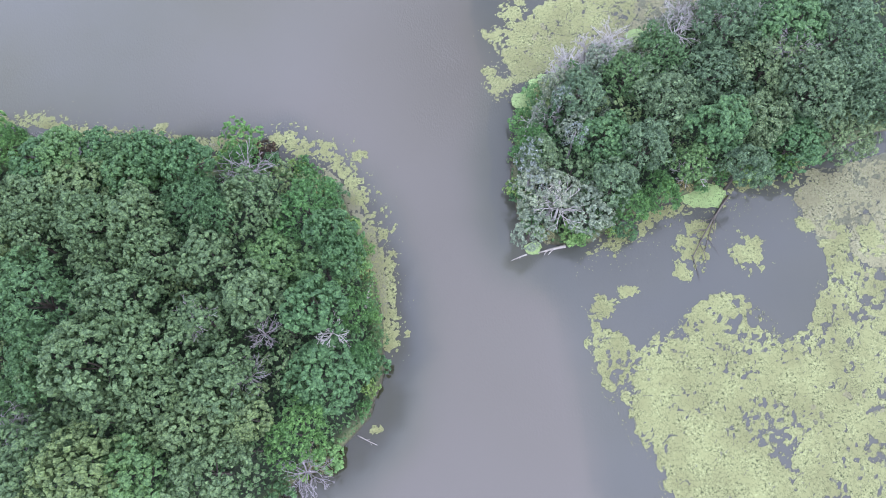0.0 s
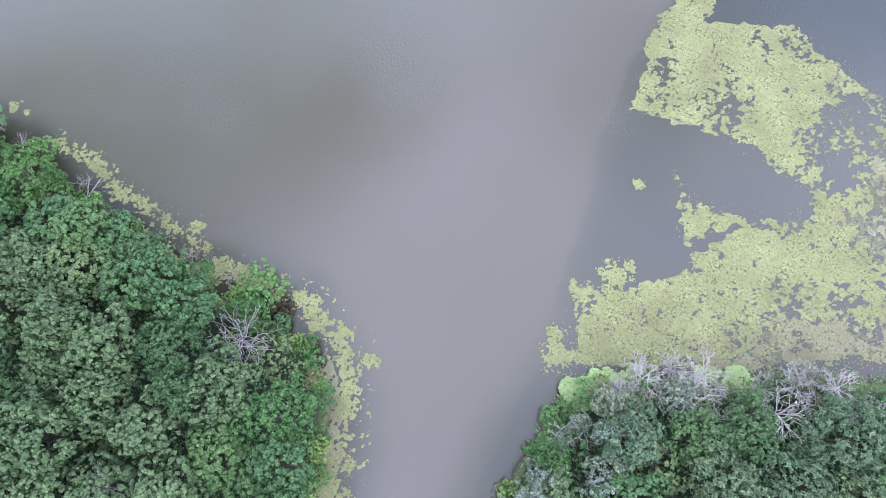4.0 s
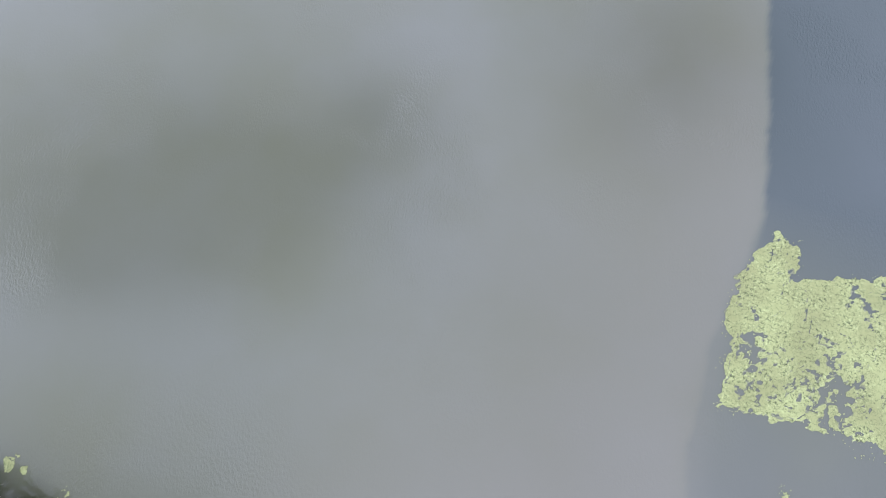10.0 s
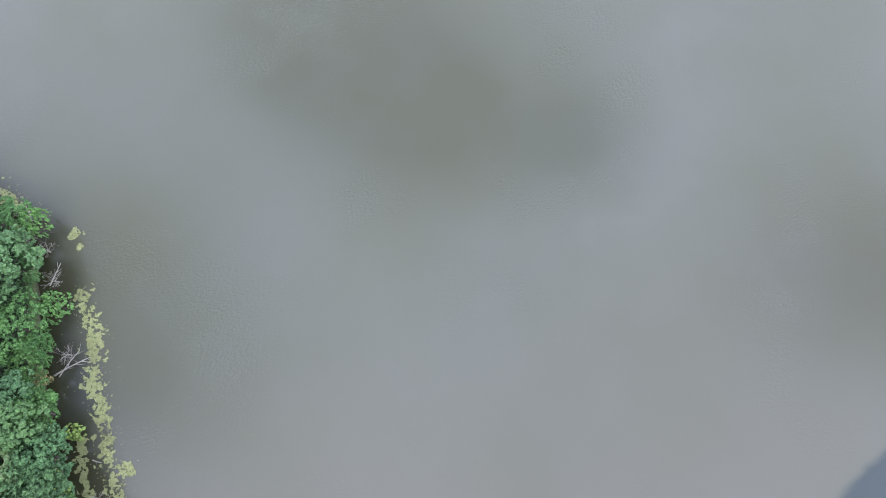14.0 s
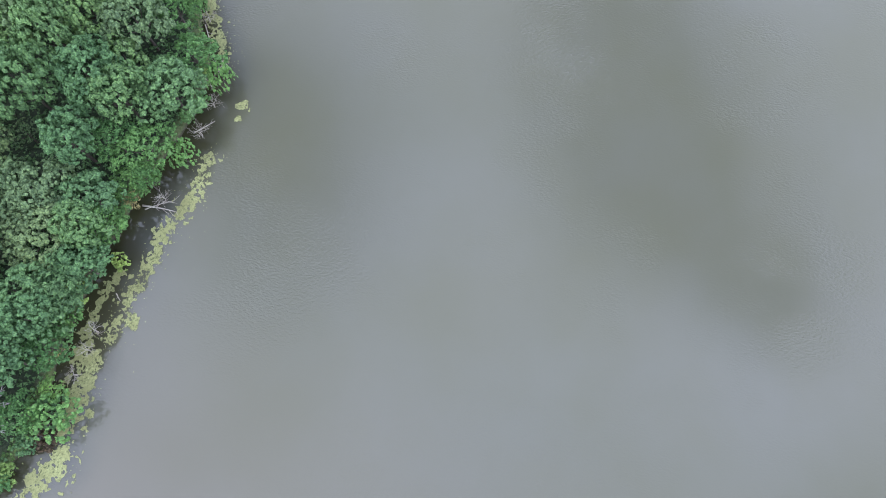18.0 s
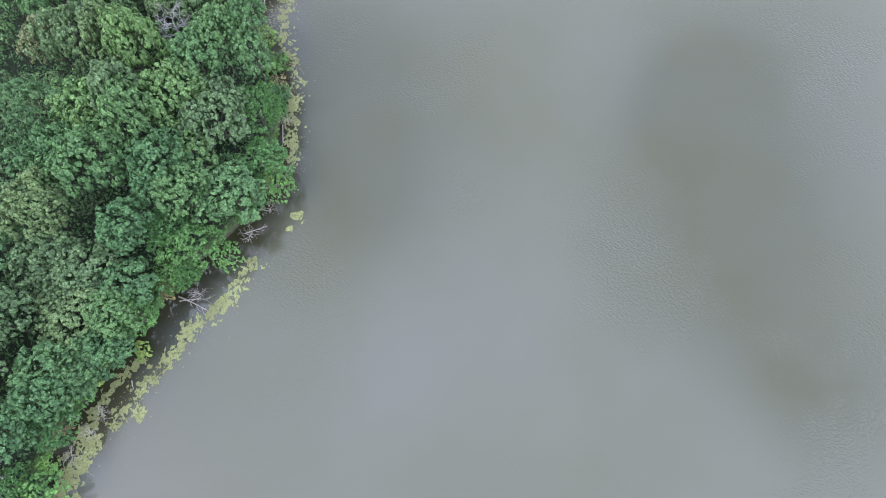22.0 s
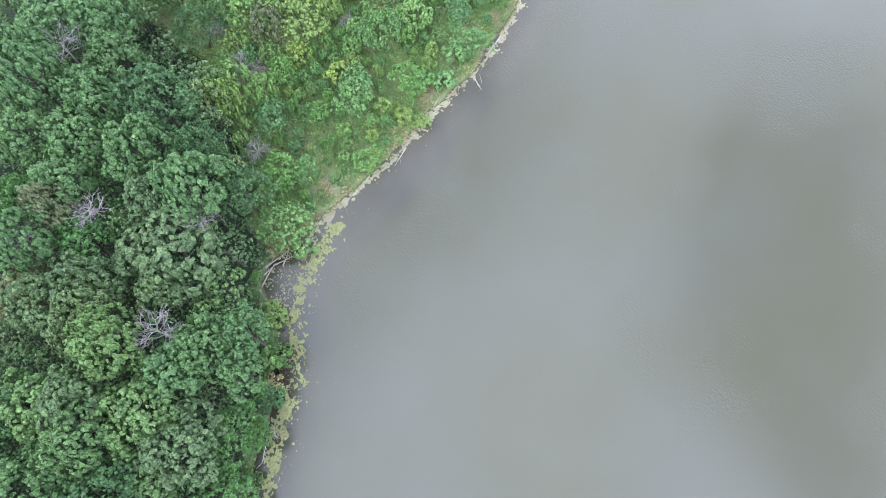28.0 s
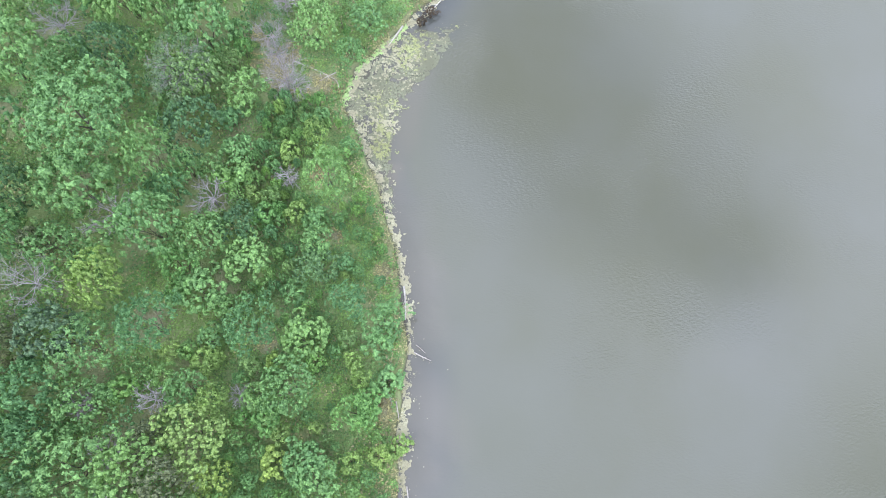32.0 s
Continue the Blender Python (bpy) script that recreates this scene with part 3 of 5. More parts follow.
POINT_FRINGE = [(-17.5, 13.2), (-13.9, 11.6), (-11.0, 9.9), (-9.5, 6.5), (-8.2, 3.7), (-7.2, 0.8), (-6.1, -3), (-5.9, -8), (-5.9, -12)]
SHORE_FRINGE = [(-52, 17.9), (-47, 17.5), (-43, 15.9), (-38, 15.2), (-33, 14.2), (-30, 13.7)]
COVE_FRINGE = [(-65.5, 15.6), (-71, 12.4), (-75, 10.9), (-79, 7.3), (-83, 4.3), (-86.5, 3.4), (-91, 2.4)]
NEAR_FRINGE = [(-28, 12.6), (-24, 12.8), (-19, 12.6)]
SPIT_FRINGE = [(18, -3.8), (22, -1.8), (28, 1.3), (34, 2.6), (42, 3.4)]
WEST_STRAND = [(-86, 1.75), (-92, 0.75), (-96, 1.55), (-102, 2.45), (-110, 2.05), (-119, 3.05), (-124, 2.55), (-130.3, 1.25), (-136.6, -0.45), (-141.7, -2.25), (-147.8, -4.75), (-152, -3.25), (-157.6, 1.55), (-163, 6.95)]
WEST_BAY = [(-154.6, -1.7), (-151.8, -3.0), (-149.0, -4.4), (-146.3, -4.5), (-142.4, -2.5), (-138, -0.6), (-134, 0.3), (-133, 0.9), (-136.5, 0.9), (-142.4, 0.9), (-145.8, 1.5), (-148.5, 3.4), (-153.3, 5.5), (-157, 8.2), (-158.6, 9.8), (-158.6, 7.2), (-157.8, 3.9), (-156.3, 1.1)]
for name, line, half, gaps, seed, mat, label in (
    ("weed_fringe", POINT_FRINGE, 1.25, 0.62, 1, WEED, "yellow-green weed fringe along a wooded bank"),
    ("sunken_weed", [(-12.8, 8.8), (-10.6, 5.8), (-9.1, 2.8), (-7.9, -1), (-7.1, -6), (-6.9, -9)], 0.95, -1.0, 7, SUNK, "pale tan weed lying just under the surface"),
    ("weed_fringe", SHORE_FRINGE, 0.74, 0.42, 2, WEED, "narrow broken weed fringe off a wooded bank"),
    ("weed_fringe", COVE_FRINGE, 0.85, 0.4, 3, WEED, "weed fringe curving round a small cove"),
    ("weed_fringe", [(-37.5, 12.6), (-34, 11.6), (-31, 11.2), (-28, 11.2), (-24, 11.2)], 0.5, 0.45, 14, WEED, "yellow weed caught against a wooded bank"),
    ("weed_fringe", NEAR_FRINGE, 0.85, 0.4, 4, WEED, "broken weed fringe under overhanging trees"),
    ("weed_fringe", SPIT_FRINGE, 0.9, 0.4, 5, WEED, "weed fringe along the wooded spit"),
    ("scum_strand", WEST_STRAND, 0.5, 0.1, 6, SCUM, "pale dried scum strand at the waterline"),
):
    xs, ys = [p[0] for p in line], [p[1] for p in line]
    floating(name, strip_field(line, half, seed, gaps), (min(xs) - 3, min(ys) - 3, max(xs) + 3, max(ys) + 3), 0.12, mat, label)
floating("sunken_weed", raft_field([WEST_BAY], 1.1, 0.05, 4, fine=0.8), (-162, -7, -129, 12), 0.15, MURK, "tan weed under the surface of a shallow bay", lift=0.004)
for seed, solid, mat, label in ((6, -0.34, SCUM, "pale curled weed flecks over a shallow bay"), (9, -0.36, WEED, "green-yellow weed flecks over a shallow bay")):
    floating("weed_mat", raft_field([WEST_BAY], 1.2, solid, seed, fine=0.26), (-162, -7, -129, 12), 0.1, mat, label)



def flakes(box, count, chance, size, mat, label, seed):
    """Single leaves and crumbs of weed afloat, thick or thin on the water as chance says."""
    rng = np.random.RandomState(seed)
    x, y = rng.uniform(box[0], box[2], count), rng.uniform(box[1], box[3], count)
    ok = (rng.uniform(size=count) < chance(x, y)) & (land_distance(x, y) < -0.2)
    x, y = x[ok], y[ok]
    n, a = len(x), rng.uniform(0, 6.28, len(x))
    r = size * rng.uniform(0.5, 1.4, n)
    q = np.stack([np.column_stack([x + r * np.cos(a + k * 1.57) * (0.6 + 0.4 * (k % 2)), y + r * np.sin(a + k * 1.57) * (0.6 + 0.4 * (k % 2)), np.full(n, 0.04) + 0.01 * (k % 2)]) for k in range(4)], 1)
    tagged(new("weed_flakes", mesh_of("weed_flakes", q.reshape(-1, 3), np.arange(n * 4).reshape(-1, 4), mat)), label, "pondweed", kind="stuff")


def near_loops(loops, reach=0.22, inner=0.3):
    def chance(x, y):
        d = np.max([inside(x, y, loop) for loop in loops], axis=0) + (fbm(x, y, 3.2, 3, 2) - 0.5) * 2.6
        clump = np.clip((fbm(x, y, 1.1, 3, 4, 0.8) - 0.42) * 4, 0, 1)
        return np.where(d > 0, 0.12 * inner + 0.7 * clump * np.clip((fbm(x, y, 3.0, 3, 8) - 0.35) * 4, 0, 1), np.exp(-np.abs(d) / reach) * clump)
    return chance


def near_line(line, reach):
    return lambda x, y: np.exp(-to_line(x, y, line) / reach) * np.clip((fbm(x, y, 1.6, 4, 5, 0.8) - 0.40) * 4, 0, 1)


flakes((1, 16, 60, 74), 72000, near_loops([NORTH_MAT, NORTH_ISLE]), 0.075, WEED, "scattered pale weed leaves round a floating mat", 1)
flakes((10, -36, 58, 8), 45000, near_loops([SOUTH_MAT]), 0.075, WEED, "scattered pale weed leaves round a floating mat", 2)
flakes((8, 16, 50, 40), 26000, lambda x, y: np.clip(0.9 + inside(x, y, SPIT) / 9, 0, 0.8) * np.clip((fbm(x, y, 1.0, 3, 6, 0.8) - 0.38) * 4, 0, 1), 0.10, BROWN_WEED, "withered brown weed crumbs along the spit", 3)
flakes((-162, -8, -129, 12), 7000, near_loops([WEST_BAY], 0.15, 0.4), 0.07, SCUM, "pale weed crumbs in a shallow bay", 4)
COVE = [(-80.2, 1.0), (-81.3, -0.4), (-83.6, -0.7), (-85.8, -0.1), (-85.8, 1.6), (-85.7, 3.3), (-83.7, 3.9), (-81.2, 4.9), (-79.0, 4.3), (-79.4, 2.7)]
flakes((min(p[0] for p in COVE) - 2, min(p[1] for p in COVE) - 2, max(p[0] for p in COVE) + 2, max(p[1] for p in COVE) + 2), 4200, near_loops([COVE], 0.6, 0.45), 0.11, SCUM, "pale crumbs and litter stranded in a small cove", 5)
for k, (line, reach) in enumerate(((POINT_FRINGE, 0.8), (SHORE_FRINGE, 0.9), (COVE_FRINGE, 1.0), (NEAR_FRINGE, 1.0), (SPIT_FRINGE, 1.4), (WEST_STRAND, 0.55))):
    xs, ys = [p[0] for p in line], [p[1] for p in line]
    span = (min(xs) - 3, min(ys) - 3, max(xs) + 3, max(ys) + 3)
    flakes(span, int((span[2] - span[0]) * (span[3] - span[1]) * 25), near_line(line, reach), 0.065, SCUM if line is WEST_STRAND else WEED, "loose weed leaves drifting off the bank", 10 + k)

LIME_LINE = [(-147.5, -5.0), (-150.5, -4.4), (-153, -2.9), (-156, 0.2), (-158.5, 2.4)]
floating("duckweed_strand", strip_field(LIME_LINE, 0.32, 3, -0.2), (-162, -8, -144, 6), 0.1, LIME_WEED, "thin lime duckweed strand hugging the bank", lift=0.05)

RAFTS = [(-59.1, 19.7, 0.55), (-57.4, 19.7, 0.38), (42.0, -2.1, 0.9), (35.0, -5.0, 1.5), (28.5, -4.2, 1.6), (30.0, -1.8, 1.3), (27.0, -6.8, 0.8), (17.6, -10.2, 1.0), (20.6, -8.6, 0.9), (11.7, 28.9, 1.2), (9.0, 18.6, 1.4), (8.2, 20.8, 0.9), (13.0, 30.8, 0.6), (10.6, 40.5, 0.6), (-8.8, 10.1, 0.8), (-32.3, 15.4, 0.7), (-22.5, 14.3, 0.5), (-7.5, -21.5, 0.6)]
for k, (rx, ry, rr) in enumerate(RAFTS):
    field = lambda x, y, rx=rx, ry=ry, rr=rr, k=k: rr - np.hypot(x - rx, (y - ry) * (0.8 + 0.5 * (k % 3) / 2)) + (fbm(x, y, 0.8, 4, k % 9, 0.85) - 0.5) * 3.0 * rr + 0.1 * rr
    ob = contour_sheet("weed_raft", field, (rx - rr * 2.2, ry - rr * 2.2, rx + rr * 2.2, ry + rr * 2.2), 0.12, WEED)
    if ob:
        tagged(ob, "small yellow-green pondweed raft adrift on open water", "pondweed", "pondweed rafts")
for k, (rx, ry, rr) in enumerate([(12.3, 15.3, 1.6), (14.0, 16.7, 1.9), (15.8, 17.9, 1.8), (17.8, 19.4, 1.6), (27.2, 23.6, 1.4), (31.0, 2.2, 1.7), (24.5, 22.8, 1.2), (10.6, -2.9, 1.0)]):
    field = lambda x, y, rx=rx, ry=ry, rr=rr, k=k: rr - np.hypot((x - rx) * 0.75, y - ry) + (fbm(x, y, 1.2, 3, k, 0.6) - 0.5) * 1.6
    ob = contour_sheet("duckweed_patch", field, (rx - 4, ry - 4, rx + 4, ry + 4), 0.15, LIME_WEED, 0.55 if k < 5 else 0.03)
    if ob:
        tagged(ob, "bright lime duckweed patch hugging the bank", "duckweed", "duckweed patches")


# ---- trees ----
def tube(pts, radii, sides=6):
    """Rings of a tapered, bent branch: verts and faces."""
    verts, faces = [], []
    for k, (p, r) in enumerate(zip(pts, radii)):
        ahead = (Vector(pts[min(k + 1, len(pts) - 1)]) - Vector(pts[max(k - 1, 0)])).normalized()
        side = ahead.cross(Vector((0.3, 0.9, 0.2))).normalized()
        other = ahead.cross(side)
        for s in range(sides):
            a = 2 * math.pi * s / sides
            verts.append(tuple(Vector(p) + r * (math.cos(a) * side + math.sin(a) * other)))
    for k in range(len(pts) - 1):
        for s in range(sides):
            a, b = k * sides + s, k * sides + (s + 1) % sides
            faces.append([a, b, b + sides, a + sides])
    faces.append(list(range(sides))[::-1])
    faces.append(list(range((len(pts) - 1) * sides, len(pts) * sides)))
    return verts, faces


def bent(rng, start, end, sag, n=5):
    s, e = np.array(start), np.array(end)
    side = np.array([rng.uniform(-1, 1), rng.uniform(-1, 1), rng.uniform(-0.3, 1)]) * sag * np.linalg.norm(e - s)
    return [tuple(s + (e - s) * k / (n - 1) + side * math.sin(math.pi * k / (n - 1))) for k in range(n)]


def tufts(rng, centres, normals, size, narrow=0.7):
    """Leaf sprays: one pointed three-cornered blade at each centre, facing its normal."""
    n = len(centres)
    nor = normals / np.linalg.norm(normals, axis=1, keepdims=True)
    u = np.cross(nor, rng.normal(size=(n, 3)))
    u /= np.linalg.norm(u, axis=1, keepdims=True) + 1e-9
    v = np.cross(nor, u)
    s = (size * rng.uniform(0.65, 1.35, n))[:, None]
    q = np.stack([centres - u * s * 0.45 - v * s * 0.5 * narrow, centres - u * s * 0.3 + v * s * 0.5 * narrow, centres + u * s * 0.65 - nor * s * 0.2], 1)
    return q.reshape(-1, 3), np.arange(n * 3).reshape(-1, 3)


def crown_points(rng, radius, base, top, lobes, per_lobe, lobe_size, flat=0.12, knob=0.29):
    """Centres and facings of leaf sprays: an uneven crown of billows, each billow a heap of small leafy knobs."""
    mid, half = (base + top) / 2, (top - base) / 2
    ph = rng.uniform(0, 6.28, 3)
    each = 12
    cs, ns = [], []
    for k in range(lobes):
        h = 1 - 1.22 * (k + 0.5) / lobes
        a = k * 2.39996 + rng.uniform(-0.4, 0.4)
        ring = math.sqrt(max(0.0, 1 - h * h))
        girth = radius * (1 + 0.16 * math.sin(2 * a + ph[0]) + 0.12 * math.sin(3 * a + ph[1]) + 0.07 * math.sin(5 * a + ph[2]))
        out = rng.uniform(0.76, 0.98)
        c = np.array([math.cos(a) * ring * girth * out, math.sin(a) * ring * girth * out, mid + h * half * rng.uniform(0.8, 1.0)])
        r = radius * lobe_size * rng.uniform(0.65, 1.35)
        n = max(3, per_lobe // each)
        d = rng.normal(size=(n, 3))
        d[:, 2] = np.abs(d[:, 2]) - 0.35
        outward = np.array([c[0], c[1], (c[2] - mid) * 1.5])
        d += 0.5 * outward / (np.linalg.norm(outward) + 1e-6)
        d /= np.linalg.norm(d, axis=1, keepdims=True)
        heap = c + d * (r * rng.uniform(0.78, 1.08, (n, 1))) * (1, 1, 0.85)
        e = rng.normal(size=(n, each, 3)) + 0.9 * d[:, None, :] + np.array([0, 0, 0.5])
        e /= np.linalg.norm(e, axis=2, keepdims=True)
        kr = knob * rng.uniform(0.65, 1.3, (n, 1, 1))
        cs.append((heap[:, None, :] + e * kr * rng.uniform(0.75, 1.05, (n, each, 1))).reshape(-1, 3))
        ns.append(((e + d[:, None, :]) * 0.5 * (1 - flat) + np.array([0, 0, flat])).reshape(-1, 3) + rng.normal(size=(n * each, 3)) * 0.12)
    return np.concatenate(cs), np.concatenate(ns)


def heaps(rng, radius, base, top, lobes, per_lobe, lobe_size):
    """Places and facings of the leafy knobs of an uneven crown: a dome of billows, each billow a heap of knobs."""
    mid, half = (base + top) / 2, (top - base) / 2
    ph = rng.uniform(0, 6.28, 3)
    cs, ds = [], []
    for k in range(lobes):
        h = 1 - 1.2 * (k + 0.5) / lobes
        a = k * 2.39996 + rng.uniform(-0.45, 0.45)
        ring = math.sqrt(max(0.0, 1 - h * h))
        girth = radius * (1 + 0.17 * math.sin(2 * a + ph[0]) + 0.14 * math.sin(3 * a + ph[1]) + 0.09 * math.sin(5 * a + ph[2]))
        out = rng.uniform(0.7, 1.0)
        c = np.array([math.cos(a) * ring * girth * out, math.sin(a) * ring * girth * out, mid + h * half * rng.uniform(0.72, 1.03)])
        r = radius * lobe_size * rng.uniform(0.65, 1.45)
        n = max(3, int(per_lobe * rng.uniform(0.75, 1.3)))
        d = rng.normal(size=(n, 3))
        d[:, 2] = np.abs(d[:, 2]) - 0.3
        outward = np.array([c[0], c[1], (c[2] - mid) * 1.5])
        d += 0.55 * outward / (np.linalg.norm(outward) + 1e-6)
        d /= np.linalg.norm(d, axis=1, keepdims=True)
        cs.append(c + d * (r * rng.uniform(0.86, 1.06, (n, 1))) * (1, 1, 0.9))
        ds.append(d)
    return np.concatenate(cs), np.concatenate(ds)


def rosettes(rng, centres, facings, knob, blades, blade_size, narrow):
    """Leafy knobs: each a ragged eight-pointed spray of leaves, domed and drooping, with a few loose blades standing out of it."""
    n, tips = len(centres), 8
    up = facings * 0.8 + np.array([0, 0, 0.45]) + rng.normal(size=(n, 3)) * 0.25
    up /= np.linalg.norm(up, axis=1, keepdims=True)
    u = np.cross(up, rng.normal(size=(n, 3)))
    u /= np.linalg.norm(u, axis=1, keepdims=True) + 1e-9
    v = np.cross(up, u)
    kr = knob * rng.uniform(0.6, 1.4, n)
    top = (centres + up * (kr * rng.uniform(0.45, 0.95, n))[:, None])[:, None, :]
    az = np.arange(tips)[None] * 2 * math.pi / tips + rng.uniform(-0.3, 0.3, (n, tips))
    long = (np.arange(tips) % 2 == 0)[None]
    po = np.where(long, 1.45, 1.15) + rng.uniform(-0.3, 0.3, (n, tips))
    r = kr[:, None] * np.where(long, rng.uniform(0.8, 1.6, (n, tips)), rng.uniform(0.4, 0.85, (n, tips)))
    side = u[:, None, :] * np.cos(az)[..., None] + v[:, None, :] * np.sin(az)[..., None]
    ring = centres[:, None, :] + r[..., None] * (side * np.sin(po)[..., None] + up[:, None, :] * np.cos(po)[..., None])
    verts = np.concatenate([top, ring], 1).reshape(-1, 3)
    plan = np.array([(0, 1 + k, 1 + (k + 1) % tips) for k in range(tips)])
    faces = (np.arange(n)[:, None, None] * (1 + tips) + plan[None]).reshape(-1, 3)
    e = rng.normal(size=(n, blades, 3)) + 0.8 * up[:, None, :]
    e /= np.linalg.norm(e, axis=2, keepdims=True)
    at = (centres[:, None, :] + e * (kr[:, None] * rng.uniform(0.8, 1.3, (n, blades)))[..., None]).reshape(-1, 3)
    bv, bf = tufts(rng, at, e.reshape(-1, 3) + rng.normal(size=(n * blades, 3)) * 0.3, blade_size, narrow)
    return np.concatenate([verts, bv]), np.concatenate([faces, bf + len(verts)])


def domes(rng, centres, facings, knob, blades, blade_size, narrow, fold=5):
    """Tight leafy knobs of an oak: each a small dome of facets with a ragged, drooping skirt, and a loose blade or two."""
    n = len(centres)
    up = facings * 0.9 + np.array([0, 0, 0.5]) + rng.normal(size=(n, 3)) * 0.15
    up /= np.linalg.norm(up, axis=1, keepdims=True)
    u = np.cross(up, rng.normal(size=(n, 3)))
    u /= np.linalg.norm(u, axis=1, keepdims=True) + 1e-9
    v = np.cross(up, u)
    kr = knob * rng.uniform(0.55, 1.45, n)
    rings = [(centres + up * (kr * rng.uniform(0.65, 1.05, n))[:, None])[:, None, :]]
    for tilt, lo, hi, turn in ((0.9, 0.62, 1.1, 0.0), (1.65, 0.6, 1.6, 0.5)):
        az = (np.arange(fold) + turn)[None] * 2 * math.pi / fold + rng.uniform(-0.4, 0.4, (n, fold))
        po = tilt + rng.uniform(-0.28, 0.28, (n, fold))
        r = kr[:, None] * rng.uniform(lo, hi, (n, fold))
        side = u[:, None, :] * np.cos(az)[..., None] + v[:, None, :] * np.sin(az)[..., None]
        rings.append(centres[:, None, :] + r[..., None] * (side * np.sin(po)[..., None] + up[:, None, :] * np.cos(po)[..., None]))
    verts = np.concatenate(rings, 1).reshape(-1, 3)
    plan = []
    for k in range(fold):
        a, b, c, d = 1 + k, 1 + (k + 1) % fold, 1 + fold + k, 1 + fold + (k + 1) % fold
        plan += [(0, a, b), (a, c, b), (b, c, d)]
    faces = (np.arange(n)[:, None, None] * (1 + 2 * fold) + np.array(plan)[None]).reshape(-1, 3)
    e = rng.normal(size=(n, blades, 3)) + 0.5 * up[:, None, :]
    e /= np.linalg.norm(e, axis=2, keepdims=True)
    at = (centres[:, None, :] + e * (kr[:, None] * rng.uniform(0.95, 1.4, (n, blades)))[..., None]).reshape(-1, 3)
    bv, bf = tufts(rng, at, e.reshape(-1, 3) + rng.normal(size=(n * blades, 3)) * 0.3, blade_size, narrow)
    return np.concatenate([verts, bv]), np.concatenate([faces, bf + len(verts)])


def build_tree(seed, leaf, radius=3.5, height=9.0, lobes=60, per_lobe=95, lobe_size=0.21, leaf_size=0.22, narrow=0.9, bark=BARK, limbs=5, knob=0.29):
    """A broadleaf tree on its base: trunk, limbs, crown."""
    rng = np.random.RandomState(seed)
    root = new("tree")
    base = height * 0.38
    lean = rng.uniform(-0.4, 0.4, 2)
    v, f = tube([(0, 0, -0.3), (0.02, 0.03, 0.4), (lean[0] * 0.5, lean[1] * 0.5, base), (lean[0], lean[1], height * 0.82)], [0.34, 0.22, 0.16, 0.05], 8)
    part("trunk", mesh_of("trunk", v, f, bark, True), root)
    for k in range(limbs):
        a = 2 * math.pi * (k + rng.uniform(-0.2, 0.2)) / limbs
        z0 = base * rng.uniform(0.75, 1.2)
        reach = radius * rng.uniform(0.55, 0.8)
        v, f = tube(bent(rng, (lean[0] * 0.5, lean[1] * 0.5, z0), (math.cos(a) * reach, math.sin(a) * reach, z0 + height * rng.uniform(0.18, 0.36)), 0.08), [0.10, 0.085, 0.06, 0.04, 0.02], 5)
        part("limb", mesh_of("limb", v, f, bark, True), root)
    if narrow < 0.6:
        c, n = crown_points(rng, radius, base * 0.85, height, lobes, per_lobe, lobe_size)
        v, f = tufts(rng, c, n, leaf_size, narrow)
    else:
        tight = leaf in ("oak", "pale", "fresh", "brown")
        c, d = heaps(rng, radius, base * 0.85, height, int(lobes * (0.8 if tight else 1)), per_lobe // (10 if tight else 12), lobe_size * (1.1 if tight else 1))
        v, f = domes(rng, c, d, knob * 0.94, 2, leaf_size * 0.7, narrow, 4) if tight else rosettes(rng, c, d, knob, 3, leaf_size, narrow)
    part("crown", mesh_of("crown", v, f, LEAF[leaf]), root)
    return root


def build_shrub(seed, leaf, radius=2.0, height=2.6, lobes=26, per_lobe=70, lobe_size=0.27, leaf_size=0.22, narrow=0.8, stems=4, knob=0.28):
    """A bush on its base: several stems and a low crown."""
    rng = np.random.RandomState(seed)
    root = new("shrub")
    for k in range(stems):
        a = 2 * math.pi * k / stems + rng.uniform(-0.3, 0.3)
        v, f = tube(bent(rng, (0.05 * math.cos(a), 0.05 * math.sin(a), -0.2), (math.cos(a) * radius * 0.5, math.sin(a) * radius * 0.5, height * 0.7), 0.1, 4), [0.05, 0.04, 0.03, 0.012], 5)
        part("stem", mesh_of("stem", v, f, BARK, True), root)
    if narrow < 0.6 or leaf_size < 0.15:
        c, n = crown_points(rng, radius, 0.25, height, lobes, per_lobe, lobe_size, 0.3, knob)
        v, f = tufts(rng, c, n, leaf_size, narrow)
    else:
        c, d = heaps(rng, radius, 0.25, height, lobes, per_lobe // 8, lobe_size * 1.2)
        if seed % 2:
            v, f = domes(rng, c, d, knob * 0.7, 1, leaf_size * 0.7, narrow, 4)
        else:
            v, f = rosettes(rng, c, d, knob * 0.72, 2, leaf_size * 0.7, narrow)
    part("crown", mesh_of("crown", v, f, LEAF[leaf]), root)
    return root


def grow(rng, start, way, length, thick, depth, out):
    """Forked bare wood: appends (verts, faces) of each branch to out."""
    end = np.array(start) + np.array(way) * length
    n = 4 if depth > 1 else 2
    pts = bent(rng, start, tuple(end), 0.15, n)
    out.append(tube(pts, [thick * (1 - 0.22 * k) for k in range(n)], 5 if depth > 1 else 3))
    if depth == 0:
        return
    for k in range(3):
        w = np.array(way) + rng.normal(size=3) * 0.55
        w[2] = w[2] * 0.8 + 0.08
        w /= np.linalg.norm(w)
        grow(rng, pts[min(1 + k, n - 1)], w, length * rng.uniform(0.55, 0.8), thick * 0.66, depth - 1, out)


